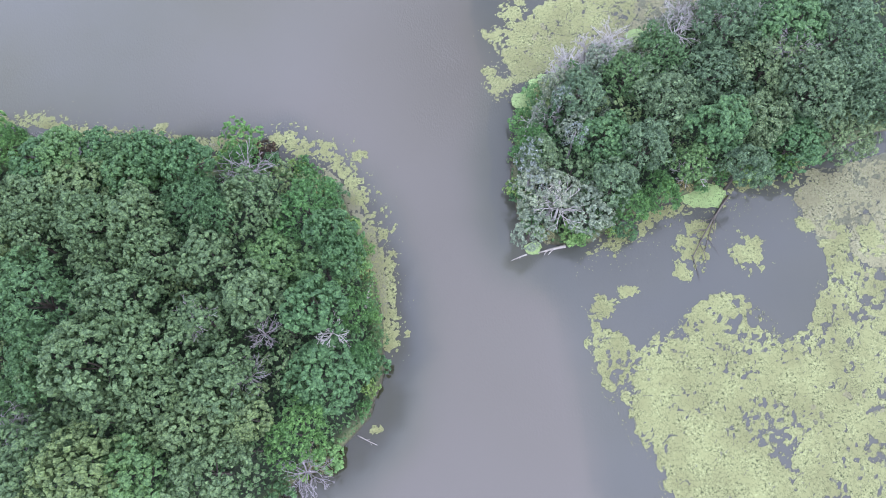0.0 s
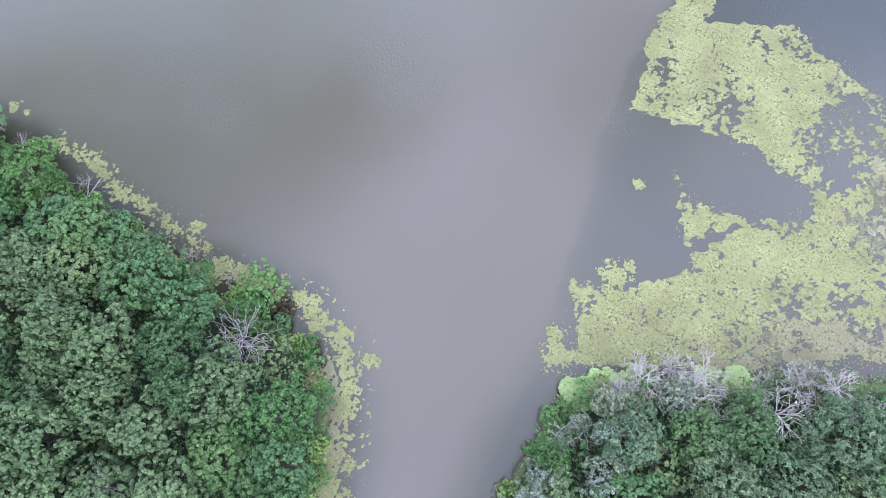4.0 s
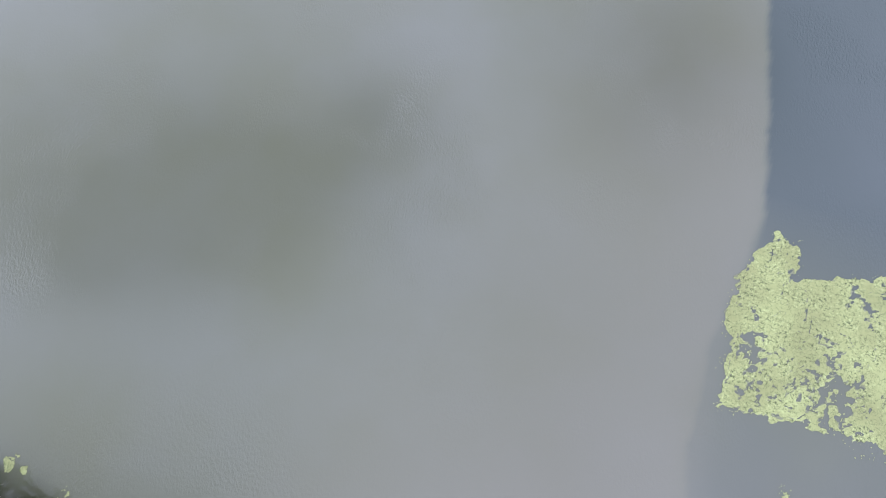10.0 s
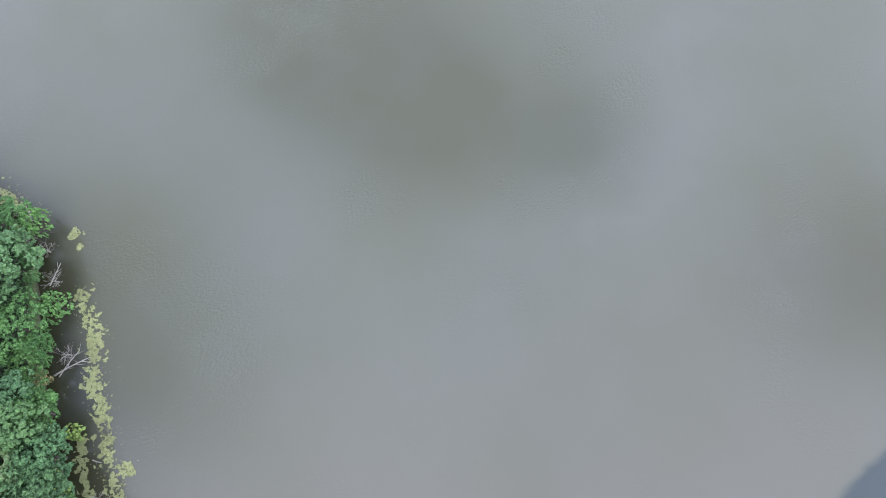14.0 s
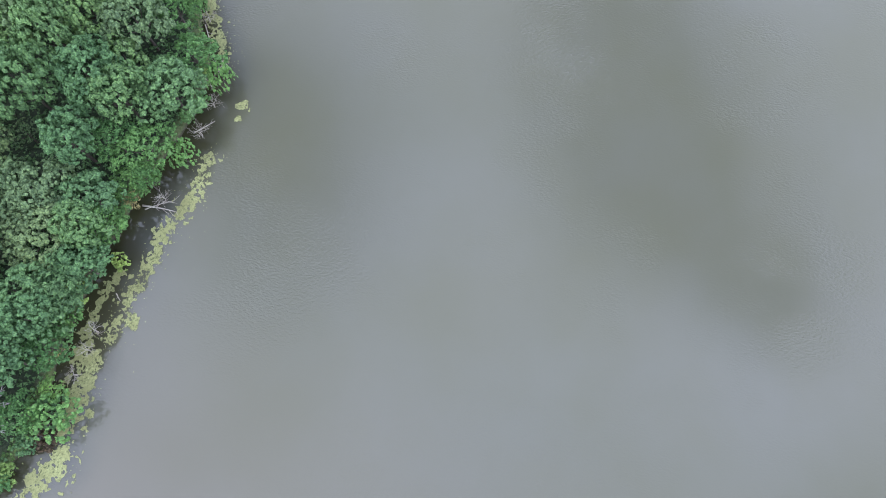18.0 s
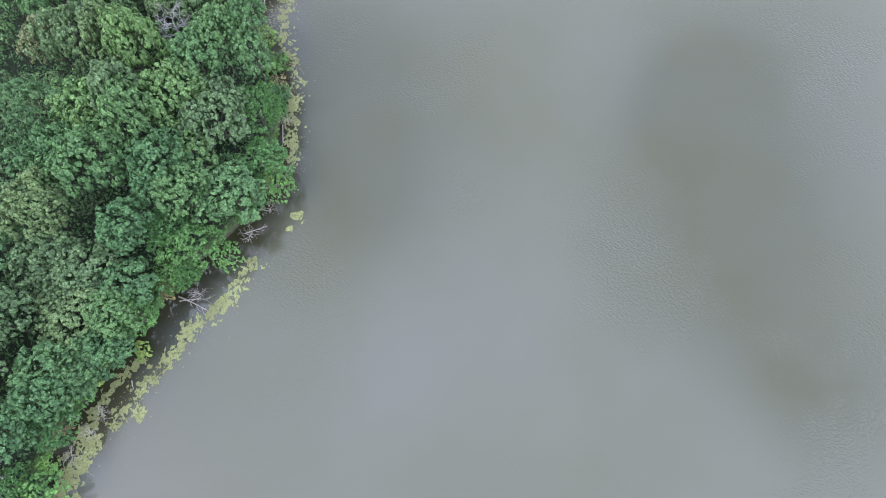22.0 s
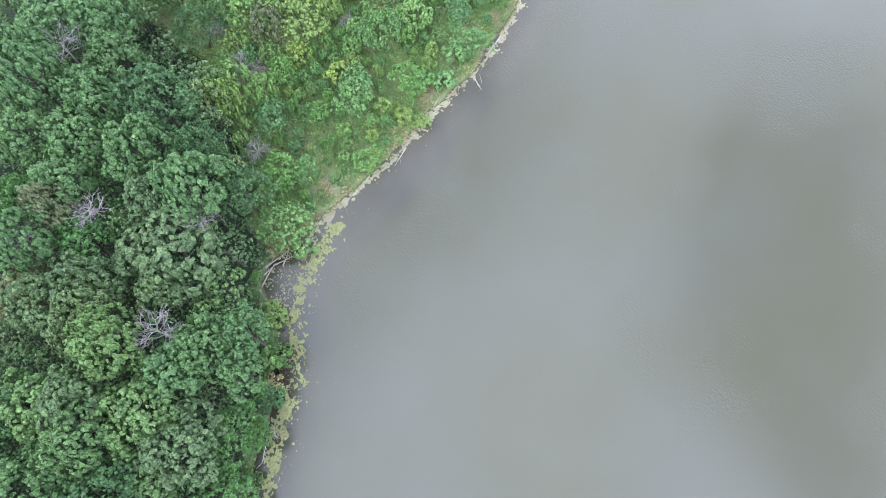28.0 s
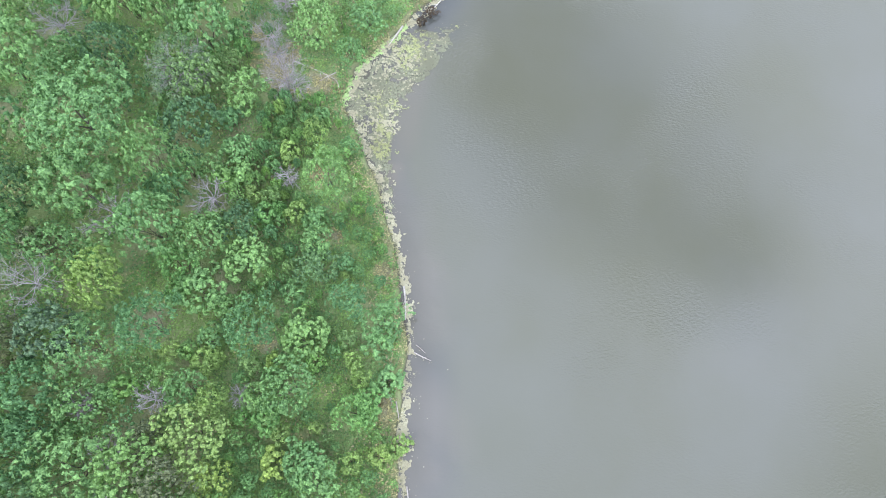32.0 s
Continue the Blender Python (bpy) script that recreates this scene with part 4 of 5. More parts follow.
def joined(chunks):
    verts, faces = [], []
    for v, f in chunks:
        o = len(verts)
        verts += v
        faces += [[i + o for i in face] for face in f]
    return verts, faces


def build_snag(seed, mat, height, spread, forks=5, depth=3, thick=0.16, name="dead_tree"):
    """A leafless tree: trunk and forked limbs."""
    rng = np.random.RandomState(seed)
    root = new(name)
    z = height * 0.6
    v, f = tube([(0, 0, -0.3), (0.05, 0, z * 0.5), (0.1, 0.05, z)], [thick * 1.3, thick, thick * 0.8], 7)
    part("trunk", mesh_of("trunk", v, f, mat, True), root)
    for k in range(forks):
        a = 2 * math.pi * (k + rng.uniform(-0.3, 0.3)) / forks
        way = np.array([math.cos(a), math.sin(a), rng.uniform(0.25, 0.8)])
        out = []
        grow(rng, (0.1, 0.05, z * rng.uniform(0.8, 1.0)), way / np.linalg.norm(way), spread * 0.45, thick * 0.55, depth, out)
        v, f = joined(out)
        part("limb", mesh_of("limb", v, f, mat, True), root)
    return root


def ground_z(x, y):
    return float(max(-0.1, land_height(np.array([x]), np.array([y]))[0]))


place_rng = np.random.RandomState(5)


def plant(templates, spots, nominal, label, category, group, tall=(0.76, 1.26), height_of=None):
    """Sets out the templates in turn on (x, y, crown radius) spots, clear of the small cove."""
    spots = [p for p in spots if math.hypot(p[0] + 82.8, p[1] - 2.0) > 2.2 + 0.7 * p[2]]
    for k, (x, y, r) in enumerate(spots):
        ob = templates[k if k < len(templates) else (k * 7 + int(abs(x))) % len(templates)]
        s = r / nominal
        sz = (height_of(x, y) if height_of else s) * place_rng.uniform(*tall)
        m = Matrix.Translation((x, y, ground_z(x, y))) @ Matrix.Rotation(place_rng.uniform(0, 6.283), 4, "Z") @ Matrix.Diagonal((s, s, sz, 1))
        if ob.get("label"):
            copy_thing(ob, m @ Matrix.Diagonal((*(1 / v for v in ob.scale), 1)))
        else:
            ob.matrix_basis = m
            tagged(ob, label, category, group)


def stature(x, y):
    """Height of the canopy against a nine-metre tree: low on the point and the spit, tall in the west."""
    return float(np.interp(x, [-80, -60, -40, 0, 40], [1.3, 1.12, 0.95, 0.85, 0.8]) * np.interp(y, [2, 12], [1.0, 0.66] if x < -14 else [1.0, 1.0]))


PALE_OAKS_A = [(-38.8, 5.8, 4.2), (-42.7, 4.1, 3.9), (-42.4, -0.0, 3.8), (-30.4, 0.7, 3.2), (-34.7, 0.4, 3.6), (-19.2, 1.8, 3.6), (-34.3, -3.3, 3.7), (-28.7, -3.1, 3.6), (-23.0, -3.5, 3.3), (-31.3, -8.2, 4.0), (-18.4, -8.3, 3.5), (-23.8, -9.9, 3.3), (-33.2, -14.1, 5.0), (-28.0, -12.9, 4.2), (-21.3, -16.6, 4.0), (-33.7, -18.8, 4.9), (-27.6, -17.7, 3.9), (-23.3, -20.0, 4.3), (-19.1, -19.8, 2.8), (-37.9, -22.5, 4.4), (-33.2, -23.8, 4.3), (-22.0, -24.6, 4.0), (31.8, 7.8, 3.5), (-64.1, 8.2, 4.2), (-46.4, -2.5, 3.9), (-77.8, -6.4, 5.8), (-69.3, -9.6, 3.8), (-79.9, -11.1, 3.2), (-65.8, -11.9, 3.9), (-67.3, -7.2, 3.6)]
PALE_OAKS_B = [(-73.2, -4.1, 2.7), (-61.6, -1.6, 3.5)]
OAKS_A = [(-43.6, 9.3, 3.4), (-40.3, 10.1, 2.9), (-34.9, 9.5, 3.2), (-30.3, 9.1, 2.8), (-26.1, 7.5, 3.0), (-10.2, -2.0, 2.9), (-16.8, -4.0, 3.5), (-11.7, -5.8, 3.4), (-8.9, -5.1, 2.2), (-12.3, -9.6, 3.4), (-11.2, -15.7, 4.4), (-28.1, -24.1, 3.5), (11.9, 5.8, 2.5), (19.5, 2.2, 3.1), (17.2, 13.4, 3.3), (19.4, 7.6, 3.7), (23.4, 5.9, 3.2), (27.0, 12.0, 4.1), (33.4, 15.2, 4.3), (28.6, 4.2, 2.6), (39.3, 15.5, 4.5), (36.3, 8.5, 4.1), (42.7, 11.6, 4.4), (40.6, 6.1, 3.9), (47.5, 12.7, 4.6), (46.4, 6.7, 4.1), (36.0, 21.2, 4.5), (42.3, 19.9, 4.7), (48.8, 19.5, 4.8), (49.8, 9.6, 4.2)]
OAKS_B = [(33.7, 2.8, 2.8), (-59.2, -4.6, 4.5), (-59.3, 1.1, 3.6), (-64.2, 3.1, 4.3), (-52.6, -5.3, 3.7), (-53.4, -0.1, 4.2), (-56.0, 5.9, 4.1), (-57.2, 13.8, 4.1), (-54.7, 9.9, 3.1), (-48.6, 6.4, 3.0), (-32.4, 6.5, 3.3), (-36.5, 13.0, 2.7), (-69.1, -17.9, 3.7), (-72.2, 3.9, 3.6), (-68.9, 3.2, 3.4), (-67.1, -2.7, 3.6), (-75.9, 6.0, 2.6), (-72.8, 8.4, 2.4), (-59.5, 8.0, 3.0), (-87.8, -37.6, 4.8), (-92.1, -32.0, 4.2), (-84.7, -25.7, 4.0), (-82.4, -32.2, 4.4), (-77.0, -27.7, 4.2), (-80.2, -22.5, 4.1), (-75.6, -19.8, 3.4), (-83.0, -16.0, 3.9), (-83.6, -7.8, 4.1)]
MAPLES = [(-46.8, 12.4, 2.7), (-21.3, 9.1, 2.1), (-13.4, 1.4, 4.0), (-7.8, -3.4, 1.5), (-8.4, -9.8, 2.2), (-7.2, -14.4, 1.5), (-14.4, -21.7, 3.3), (11.7, 8.3, 2.0), (21.2, -0.2, 2.2), (25.0, 1.2, 2.4), (-67.7, 10.9, 3.4), (-62.7, 14.4, 3.3), (-50.7, 9.1, 2.6), (-50.2, 13.2, 3.6), (-47.0, 14.7, 1.4), (-41.2, 13.4, 2.9), (-27.9, 11.9, 2.7), (-72.9, -14.0, 4.2), (-68.9, 12.8, 1.6), (-72.5, -22.3, 3.1)]
ASHES = [(-26.2, 2.6, 3.8), (-22.1, 0.4, 2.5), (-40.0, -7.0, 5.0), (-38.1, -13.3, 3.8), (-40.9, -15.7, 2.6), (23.3, 16.0, 3.3), (27.6, 18.7, 3.2), (-56.0, -9.8, 4.2), (-33.1, 11.1, 3.8), (-89.6, -26.5, 4.4), (-89.2, -19.8, 4.8), (-87.4, -12.0, 3.2), (-86.9, -5.1, 3.0)]
WILLOWS = [(15.2, 15.4, 2.0), (20.6, 18.6, 2.2), (16.6, 9.8, 2.2), (12.0, 2.1, 3.5), (16.4, -0.5, 3.0), (10.3, -1.9, 2.5)]
BROWNED = [(-64.8, -15.7, 3.5), (-73.3, -18.1, 2.6)]
BRIGHT = [(-21.8, 11.9, 2.1), (-60.6, 17.7, 1.3), (-51.2, 15.9, 1.4)]
YELLOW = [(-38.2, 12.5, 0.9)]
LOW_PALE_OAKS = [(-109.3, -17.4, 3.3)]
LOW_OAKS = [(-152.3, -36.5, 2.4), (-134.9, -32.2, 3.9), (-128.0, -33.4, 2.9), (-119.9, -22.7, 2.9), (-129.1, -18.5, 2.6), (-119.8, -12.9, 2.8), (-113.7, -8.5, 2.7), (-108.0, -34.0, 2.7), (-113.8, -33.6, 2.7), (-112.1, -28.3, 2.6), (-122.6, -3.2, 1.9), (-110.1, -33.4, 2.0), (-107.6, -40.6, 3.9), (-96.6, -35.1, 3.0), (-96.6, -11.8, 2.2)]
LOW_MAPLES_A = [(-155.4, -21.3, 3.7), (-147.3, -15.9, 2.4), (-148.4, -37.1, 3.1), (-150.8, -42.9, 4.5), (-159.7, -30.8, 3.9), (-137.9, -24.5, 2.6), (-129.4, -39.0, 2.5), (-117.7, -28.6, 3.3), (-123.5, -18.5, 2.4), (-127.1, -14.1, 2.4), (-106.4, -28.4, 4.0), (-105.0, -5.8, 2.4), (-139.9, -15.9, 1.9), (-118.1, 0.1, 1.4), (-156.0, -8.4, 2.9), (-153.5, -4.2, 1.8), (-158.4, -2.3, 2.2), (-99.0, -21.5, 1.5), (-87.4, -1.3, 2.9), (-94.1, -4.1, 1.7), (-88.8, -13.4, 1.8), (-98.6, -14.5, 1.9), (-106.5, -6.9, 2.1), (-105.9, -45.1, 3.3), (-128.6, -6.8, 1.8), (-136.4, -5.9, 2.6), (-106.0, -22.4, 3.2), (-97.6, -18.3, 2.4), (-86.7, 1.5, 1.2), (-120.2, 0.3, 2.3)]
LOW_MAPLES_B = [(-118.5, -7.5, 2.3), (-112.6, -11.0, 2.1), (-114.4, 1.1, 1.4)]
LOW_ASHES = [(-142.2, -21.2, 3.4), (-152.3, -31.8, 3.1), (-134.7, -40.2, 3.1), (-131.0, -15.0, 2.1), (-126.4, -6.9, 2.2), (-102.3, -33.6, 3.3), (-100.7, -36.3, 3.5), (-100.1, -26.2, 2.8)]
LOW_WILLOWS = [(-118.9, -31.7, 3.1)]
LOW_BROWNED = [(-128.7, -35.9, 1.7), (-119.6, -37.3, 1.7), (-116.1, -37.1, 1.5), (-108.8, -22.3, 1.9), (-105.2, -19.6, 2.5)]
LOW_BRIGHT = [(-111.2, -2.2, 2.0), (-116.0, -6.6, 0.9), (-139.1, -5.6, 1.4), (-132.3, -12.7, 1.4), (-113.7, -25.5, 1.4), (-110.8, -11.0, 1.3), (-99.7, 0.4, 1.7), (-90.6, -5.7, 1.9), (-111.8, -1.0, 1.4), (-101.3, -8.4, 1.1), (-92.4, -6.1, 2.3), (-100.5, -8.0, 1.1)]
LOW_YELLOW = [(-124.2, -28.0, 2.5), (-105.2, -15.4, 1.9), (-106.6, -10.1, 1.3), (-106.5, -2.6, 1.1), (-107.0, 0.1, 1.1), (-112.5, -15.9, 1.5), (-114.4, -1.9, 0.9), (-116.2, -2.7, 0.9), (-116.8, -16.6, 1.0), (-116.3, -10.6, 0.8), (-139.9, -10.6, 1.2), (-142.4, -7.7, 1.5), (-132.6, -9.3, 1.1), (-94.3, -17.0, 2.5), (-102.6, -1.1, 0.8), (-108.0, 2.1, 1.0), (-116.4, -17.5, 1.4)]


BARE_BUSHES = [(-156.2, -38.1, 5.0, 3.2), (-131.8, -28.2, 4.4, 2.8), (-124.4, -35.2, 4.4, 3.2), (-133.9, -18.3, 3.4, 2.4), (-136.6, -10.4, 1.9, 1.4), (-112.6, -21.6, 3.0, 1.7), (-107.8, -25.5, 3.0, 1.8), (-112.4, -29.0, 3.0, 1.6), (-99.8, -18.0, 3.6, 2.2), (-92.5, -10.1, 2.6, 1.6), (-102.2, -25.3, 3.2, 1.8), (-112.8, -13.6, 2.0, 1.3)]
woods = "trees of the lakeside wood"


def set_back(spots):
    """Keeps the crowns clear of the open water along the wooded shore and the north side of the spit."""
    return [(x, round(y - (0.3 if x < 0 else 0.9), 1), r) if (-60 < x < -28 and y > 7) or (-90 < x <= -60 and y > 9 + 0.42 * (x + 70)) or (x > 12 and y > 13 + 0.42 * (x - 12)) else (x, y, r) for x, y, r in spots]


def under_line(spots):
    """Keeps tall crowns behind the low growth that hangs over the north bank of the wood."""
    return [(x, round(min(y, float(np.interp(x, [-52, -47, -42, -35, -30, -21], [15.9, 15.0, 13.7, 12.9, 12.1, 11.3])) - 0.8 * r), 1), r) if -52 < x < -20 else (x, y, r) for x, y, r in spots]


def off_channel(spots):
    """Keeps the crowns of the point west of the channel bank."""
    return [(round(min(x, float(np.interp(y, [-20, -15.8, -12.4, -7, -2.7, 1.3, 6.4], [-8.8, -7.0, -6.4, -7.1, -7.7, -10.0, -16.5])) - 0.85 * r), 1), y, r) if -20 < x < 0 and -21 < y < 6 else (x, y, r) for x, y, r in spots]


OAKS_A, OAKS_B, PALE_OAKS_A, MAPLES, ASHES = off_channel(OAKS_A), off_channel(OAKS_B), off_channel(PALE_OAKS_A), off_channel(MAPLES), off_channel(ASHES)
OAKS_A, OAKS_B, PALE_OAKS_A, MAPLES, ASHES = under_line(OAKS_A), under_line(OAKS_B), under_line(PALE_OAKS_A), under_line(MAPLES), under_line(ASHES)
OAKS_A, OAKS_B, PALE_OAKS_A, MAPLES, ASHES = set_back(OAKS_A), set_back(OAKS_B), set_back(PALE_OAKS_A), set_back(MAPLES), set_back(ASHES)


def by_size(spots, at=3.6):
    return [p for p in spots if p[2] < at], [p for p in spots if p[2] >= at]


every_oak, every_pale = OAKS_A + OAKS_B, PALE_OAKS_A + PALE_OAKS_B
spit_trees = [p for p in every_oak + every_pale if p[0] > 8]
for seed, leaf, spots, label in (
    (15, "alder", spit_trees[::2] + spit_trees[1::4], "grey-green alder with fine foliage on the low spit"),
    (111, "oak", spit_trees[3::4], "dark green oak on the low spit"),
    (11, "oak", [p for p in every_oak if -57 < p[0] <= 8], "dark green oak with a dense billowing crown"),
    (131, "fresh", [p for p in every_oak if p[0] <= -57], "light green oak with a broad billowing crown"),
    (21, "pale", [p for p in every_pale if p[0] <= 8], "pale olive-green oak with knobbly leaf clusters"),
):
    small, large = by_size(spots)
    plant([build_tree(seed + k, leaf, 3.0, 9.0, 40, 156, 0.27) for k in range(min(3, len(small)))], small, 3.85, label, "tree", woods, height_of=stature)
    plant([build_tree(seed + 4 + k, leaf, 4.2, 9.0, 66, 160, 0.22) for k in range(min(3, len(large)))], large, 5.15, label, "tree", woods, height_of=stature)
plant([build_tree(31 + k, "maple", lobes=56, leaf_size=0.31) for k in range(3)], MAPLES, 4.35, "fresh green maple leaning over the bank", "tree", woods, height_of=lambda x, y: stature(x, y) * 0.8)
plant([build_tree(41 + k, "ash", lobes=70, leaf_size=0.25) for k in range(2)], ASHES, 4.45, "blue-green ash with fine foliage", "tree", woods, height_of=stature)
plant([build_tree(51, "willow", lobes=60, per_lobe=80, leaf_size=0.36, narrow=0.5)], WILLOWS, 4.2, "silvery willow with sparse grey-green leaves", "tree", woods, height_of=lambda x, y: 0.6)
plant([build_tree(55, "brown")], BROWNED, 4.45, "oak with browned olive foliage", "tree", woods, height_of=stature)
plant([build_shrub(61, "bright")], BRIGHT, 2.0, "bright green alder bush over the water", "shrub", "waterside bushes", height_of=lambda x, y: 1.5)


LIMED = [(14.9, 12.4, 1.0), (15.9, 7.8, 1.2), (10.8, 5.7, 1.4), (10.5, 3.5, 1.2), (12.6, 0.5, 1.3), (11.4, 1.9, 1.0)]

SILVER = [(12.0, 10.9, 0.9), (13.0, 12.6, 1.0), (14.9, 15.4, 1.1), (17.0, 17.1, 1.3), (19.8, 18.1, 0.9), (21.0, 19.6, 1.1), (23.4, 19.6, 1.4), (26.3, 21.4, 1.6), (28.7, 23.7, 0.9), (30.6, 24.7, 1.1), (32.4, 26.3, 1.4), (33.6, 25.1, 1.6), (36.0, 25.5, 0.9), (37.9, 25.8, 1.1), (40.9, 25.5, 1.4), (20.0, 13.3, 1.6), (17.0, 14.2, 0.9), (10.5, 7.0, 1.1), (12.4, 4.9, 1.4)]


def rise_up(x, y):
    """Bushes stand taller away from the shore and towards the north-west corner."""
    return float(np.interp(y, [-40, -14, -7, 0], [1.55, 1.4, 1.05, 0.85]) * np.interp(x, [-160, -140, -110], [1.15, 1.05, 1.0]))


def scrub_plants(leaf, seed, spots, label):
    """Bushes of one leaf in three sizes, so that the leaves keep their size."""
    for k, (lo, hi, radius, lobes, height) in enumerate(((0, 1.5, 1.2, 15, 1.7), (1.5, 2.5, 2.0, 29, 2.6), (2.5, 9, 3.2, 54, 4.2))):
        here = [p for p in spots if lo <= p[2] < hi]
        if here:
            kit = [build_shrub(seed + 3 * k + j, leaf, radius, height, lobes, 72, 0.27 - 0.035 * k, 0.21, stems=4) for j in range(2 if len(here) > 4 else 1)]
            plant(kit, here, radius * 1.08, label, "shrub", "scrub bushes", height_of=rise_up)


scrub_plants("thorn", 401, LOW_OAKS, "dark green bushy sapling in the scrub")
scrub_plants("scrub", 411, LOW_MAPLES_A + LOW_MAPLES_B, "mid-green leafy bush in the scrub")
scrub_plants("ash", 421, LOW_ASHES, "blue-green bush with fine leaves")
scrub_plants("olive", 431, LOW_PALE_OAKS, "pale green young oak in the scrub")
scrub_plants("alder", 441, LOW_WILLOWS, "grey-green willow bush in the scrub")
scrub_plants("brown", 451, LOW_BROWNED, "bush with rusty browned leaves")
scrub_plants("bright", 461, LOW_BRIGHT, "bright lime-green bush among the herbs")
scrub_plants("yellow", 471, LOW_YELLOW + YELLOW, "small bush with yellowing leaves")
plant([build_tree(58, "scrub", 5.6, 8.5, 95, 130, 0.2, 0.27)], [(-142.5, -32.3, 5.6)], 5.8, "tall pale blue-green tree above the scrub", "tree", woods, height_of=lambda x, y: 0.85)


# ---- the rest of the wood and the scrub ----
taken = OAKS_A + OAKS_B + PALE_OAKS_A + PALE_OAKS_B + MAPLES + ASHES + WILLOWS + BROWNED
low_taken = LOW_OAKS + LOW_MAPLES_A + LOW_MAPLES_B + LOW_ASHES + LOW_PALE_OAKS + LOW_WILLOWS + LOW_BROWNED + LOW_BRIGHT + LOW_YELLOW + [(-142.5, -32.3, 5.2)] + [(x, y, s * 0.75) for x, y, h, s in BARE_BUSHES]
fill_rng = np.random.RandomState(8)
wild = []
for _ in range(6000):
    x, y = fill_rng.uniform(-108, 60), fill_rng.uniform(-56, 34)
    r = fill_rng.uniform(1.7, 3.4)
    if in_scrub(x, y) or all((x - a) ** 2 + (y - b) ** 2 > (0.6 * (r + c)) ** 2 for a, b, c in taken + wild) is False:
        continue
    if land_distance(np.array([x]), np.array([y]))[0] > 1.8:
        wild.append((round(x, 1), round(y, 1), round(r, 1)))
inland = [p for p in wild if -84 < p[0] < -27 and p[1] < -27]
wild = [p for p in wild if p not in inland]
plant([build_tree(97 + k, "oak", 3.0, 9.0, 16, 40, 0.32, 0.5, limbs=3) for k in range(2)], inland, 3.3, "green oak deep in the wood", "tree", woods, height_of=lambda x, y: stature(x, y) * 0.8)
fill_oaks = [build_tree(91 + k, "oak", 3.0, 9.0, 24, 72, 0.28, limbs=3) for k in range(2)]
plant(fill_oaks, [p for p in wild[::3] if p[0] > -60], 3.7, "dark green oak filling the wood", "tree", woods, height_of=lambda x, y: stature(x, y) * (0.5 if x > -60 else 0.66))
plant([build_tree(94, "fresh", 3.0, 9.0, 28, 76, 0.26, limbs=3)], [p for p in wild[::3] if p[0] <= -60], 3.7, "light green oak filling the wood", "tree", woods, height_of=lambda x, y: stature(x, y) * (0.5 if x > -60 else 0.66))
plant([build_tree(95, "pale", 3.0, 9.0, 24, 72, 0.28, limbs=3)], wild[1::3] + wild[2::3], 3.7, "olive-green oak filling the wood", "tree", woods, height_of=lambda x, y: stature(x, y) * (0.5 if x > -60 else 0.66))

def closeness(x, y):
    """How far the bushes keep apart: a closed thicket inland, open grass towards the lake."""
    return float(np.interp(y + 0.12 * (x + 130), [-22, -15, -7, 0], [0.70, 0.82, 0.95, 1.1]))


bushes = []
for _ in range(12000):
    x, y = fill_rng.uniform(-172, -84), fill_rng.uniform(-60, 4)
    r = fill_rng.choice([0.4, 0.55, 0.7, 0.9, 1.3]) if y > -14 else fill_rng.uniform(0.9, 2.3)
    if x < -128 and y < -18:
        r = fill_rng.uniform(1.4, 3.2)
    if in_scrub(x, y) and all((x - a) ** 2 + (y - b) ** 2 > (closeness(x, y) * (r + c)) ** 2 for a, b, c in low_taken + bushes):
        if land_distance(np.array([x]), np.array([y]))[0] > 0.9 + r * 0.5 and bare_earth(x, y) < 0.3 and math.hypot(x + 152, y + 11) > 4.5 + r:
            bushes.append((round(x, 1), round(y, 1), round(r, 1)))
near_bushes = sorted((p for p in bushes if p[1] > -30 and -158 < p[0]), key=lambda p: -p[1] - 3 * p[2])[:190]
far_bushes = [p for p in bushes if p not in near_bushes]
KINDS = (("scrub", "leafy green bush in rough herbage"), ("bright", "fresh green bush in rough herbage"), ("thorn", "dark green bush in rough herbage"), ("herb", "yellow-green bush in rough herbage"), ("scrub", "mid-green rounded bush in rough herbage"), ("olive", "olive-green bush in rough herbage"))
for k, (leaf, label) in enumerate(KINDS):
    scrub_plants(leaf, 501 + 10 * k, near_bushes[k::6], label)
    verts, faces, start = [], [], 0
    kit = build_shrub(601 + k, leaf, 2.0, 2.6, 13, 56, 0.36, 0.3)
    crown = [o for o in kit.children if o.name.startswith("crown")][0].data
    cv = np.array([v.co for v in crown.vertices])
    cf = np.array([p.vertices[:] for p in crown.polygons])
    spots = far_bushes[k::6]
    plant([kit], spots[:1], 2.15, label, "shrub", "scrub bushes", height_of=rise_up)
    for x, y, r in spots[1:]:
        a = place_rng.uniform(0, 6.28)
        ca, sa, s = math.cos(a), math.sin(a), r / 2.1
        verts.append(np.column_stack([x + s * (cv[:, 0] * ca - cv[:, 1] * sa), y + s * (cv[:, 0] * sa + cv[:, 1] * ca), ground_z(x, y) + cv[:, 2] * s * rise_up(x, y)]))
        faces.append(cf + start)
        start += len(cv)
    tagged(new("thicket", mesh_of("thicket", np.concatenate(verts), np.concatenate(faces), LEAF[leaf])), "tangled thicket of leafy bushes in the scrub", "thicket", kind="stuff")


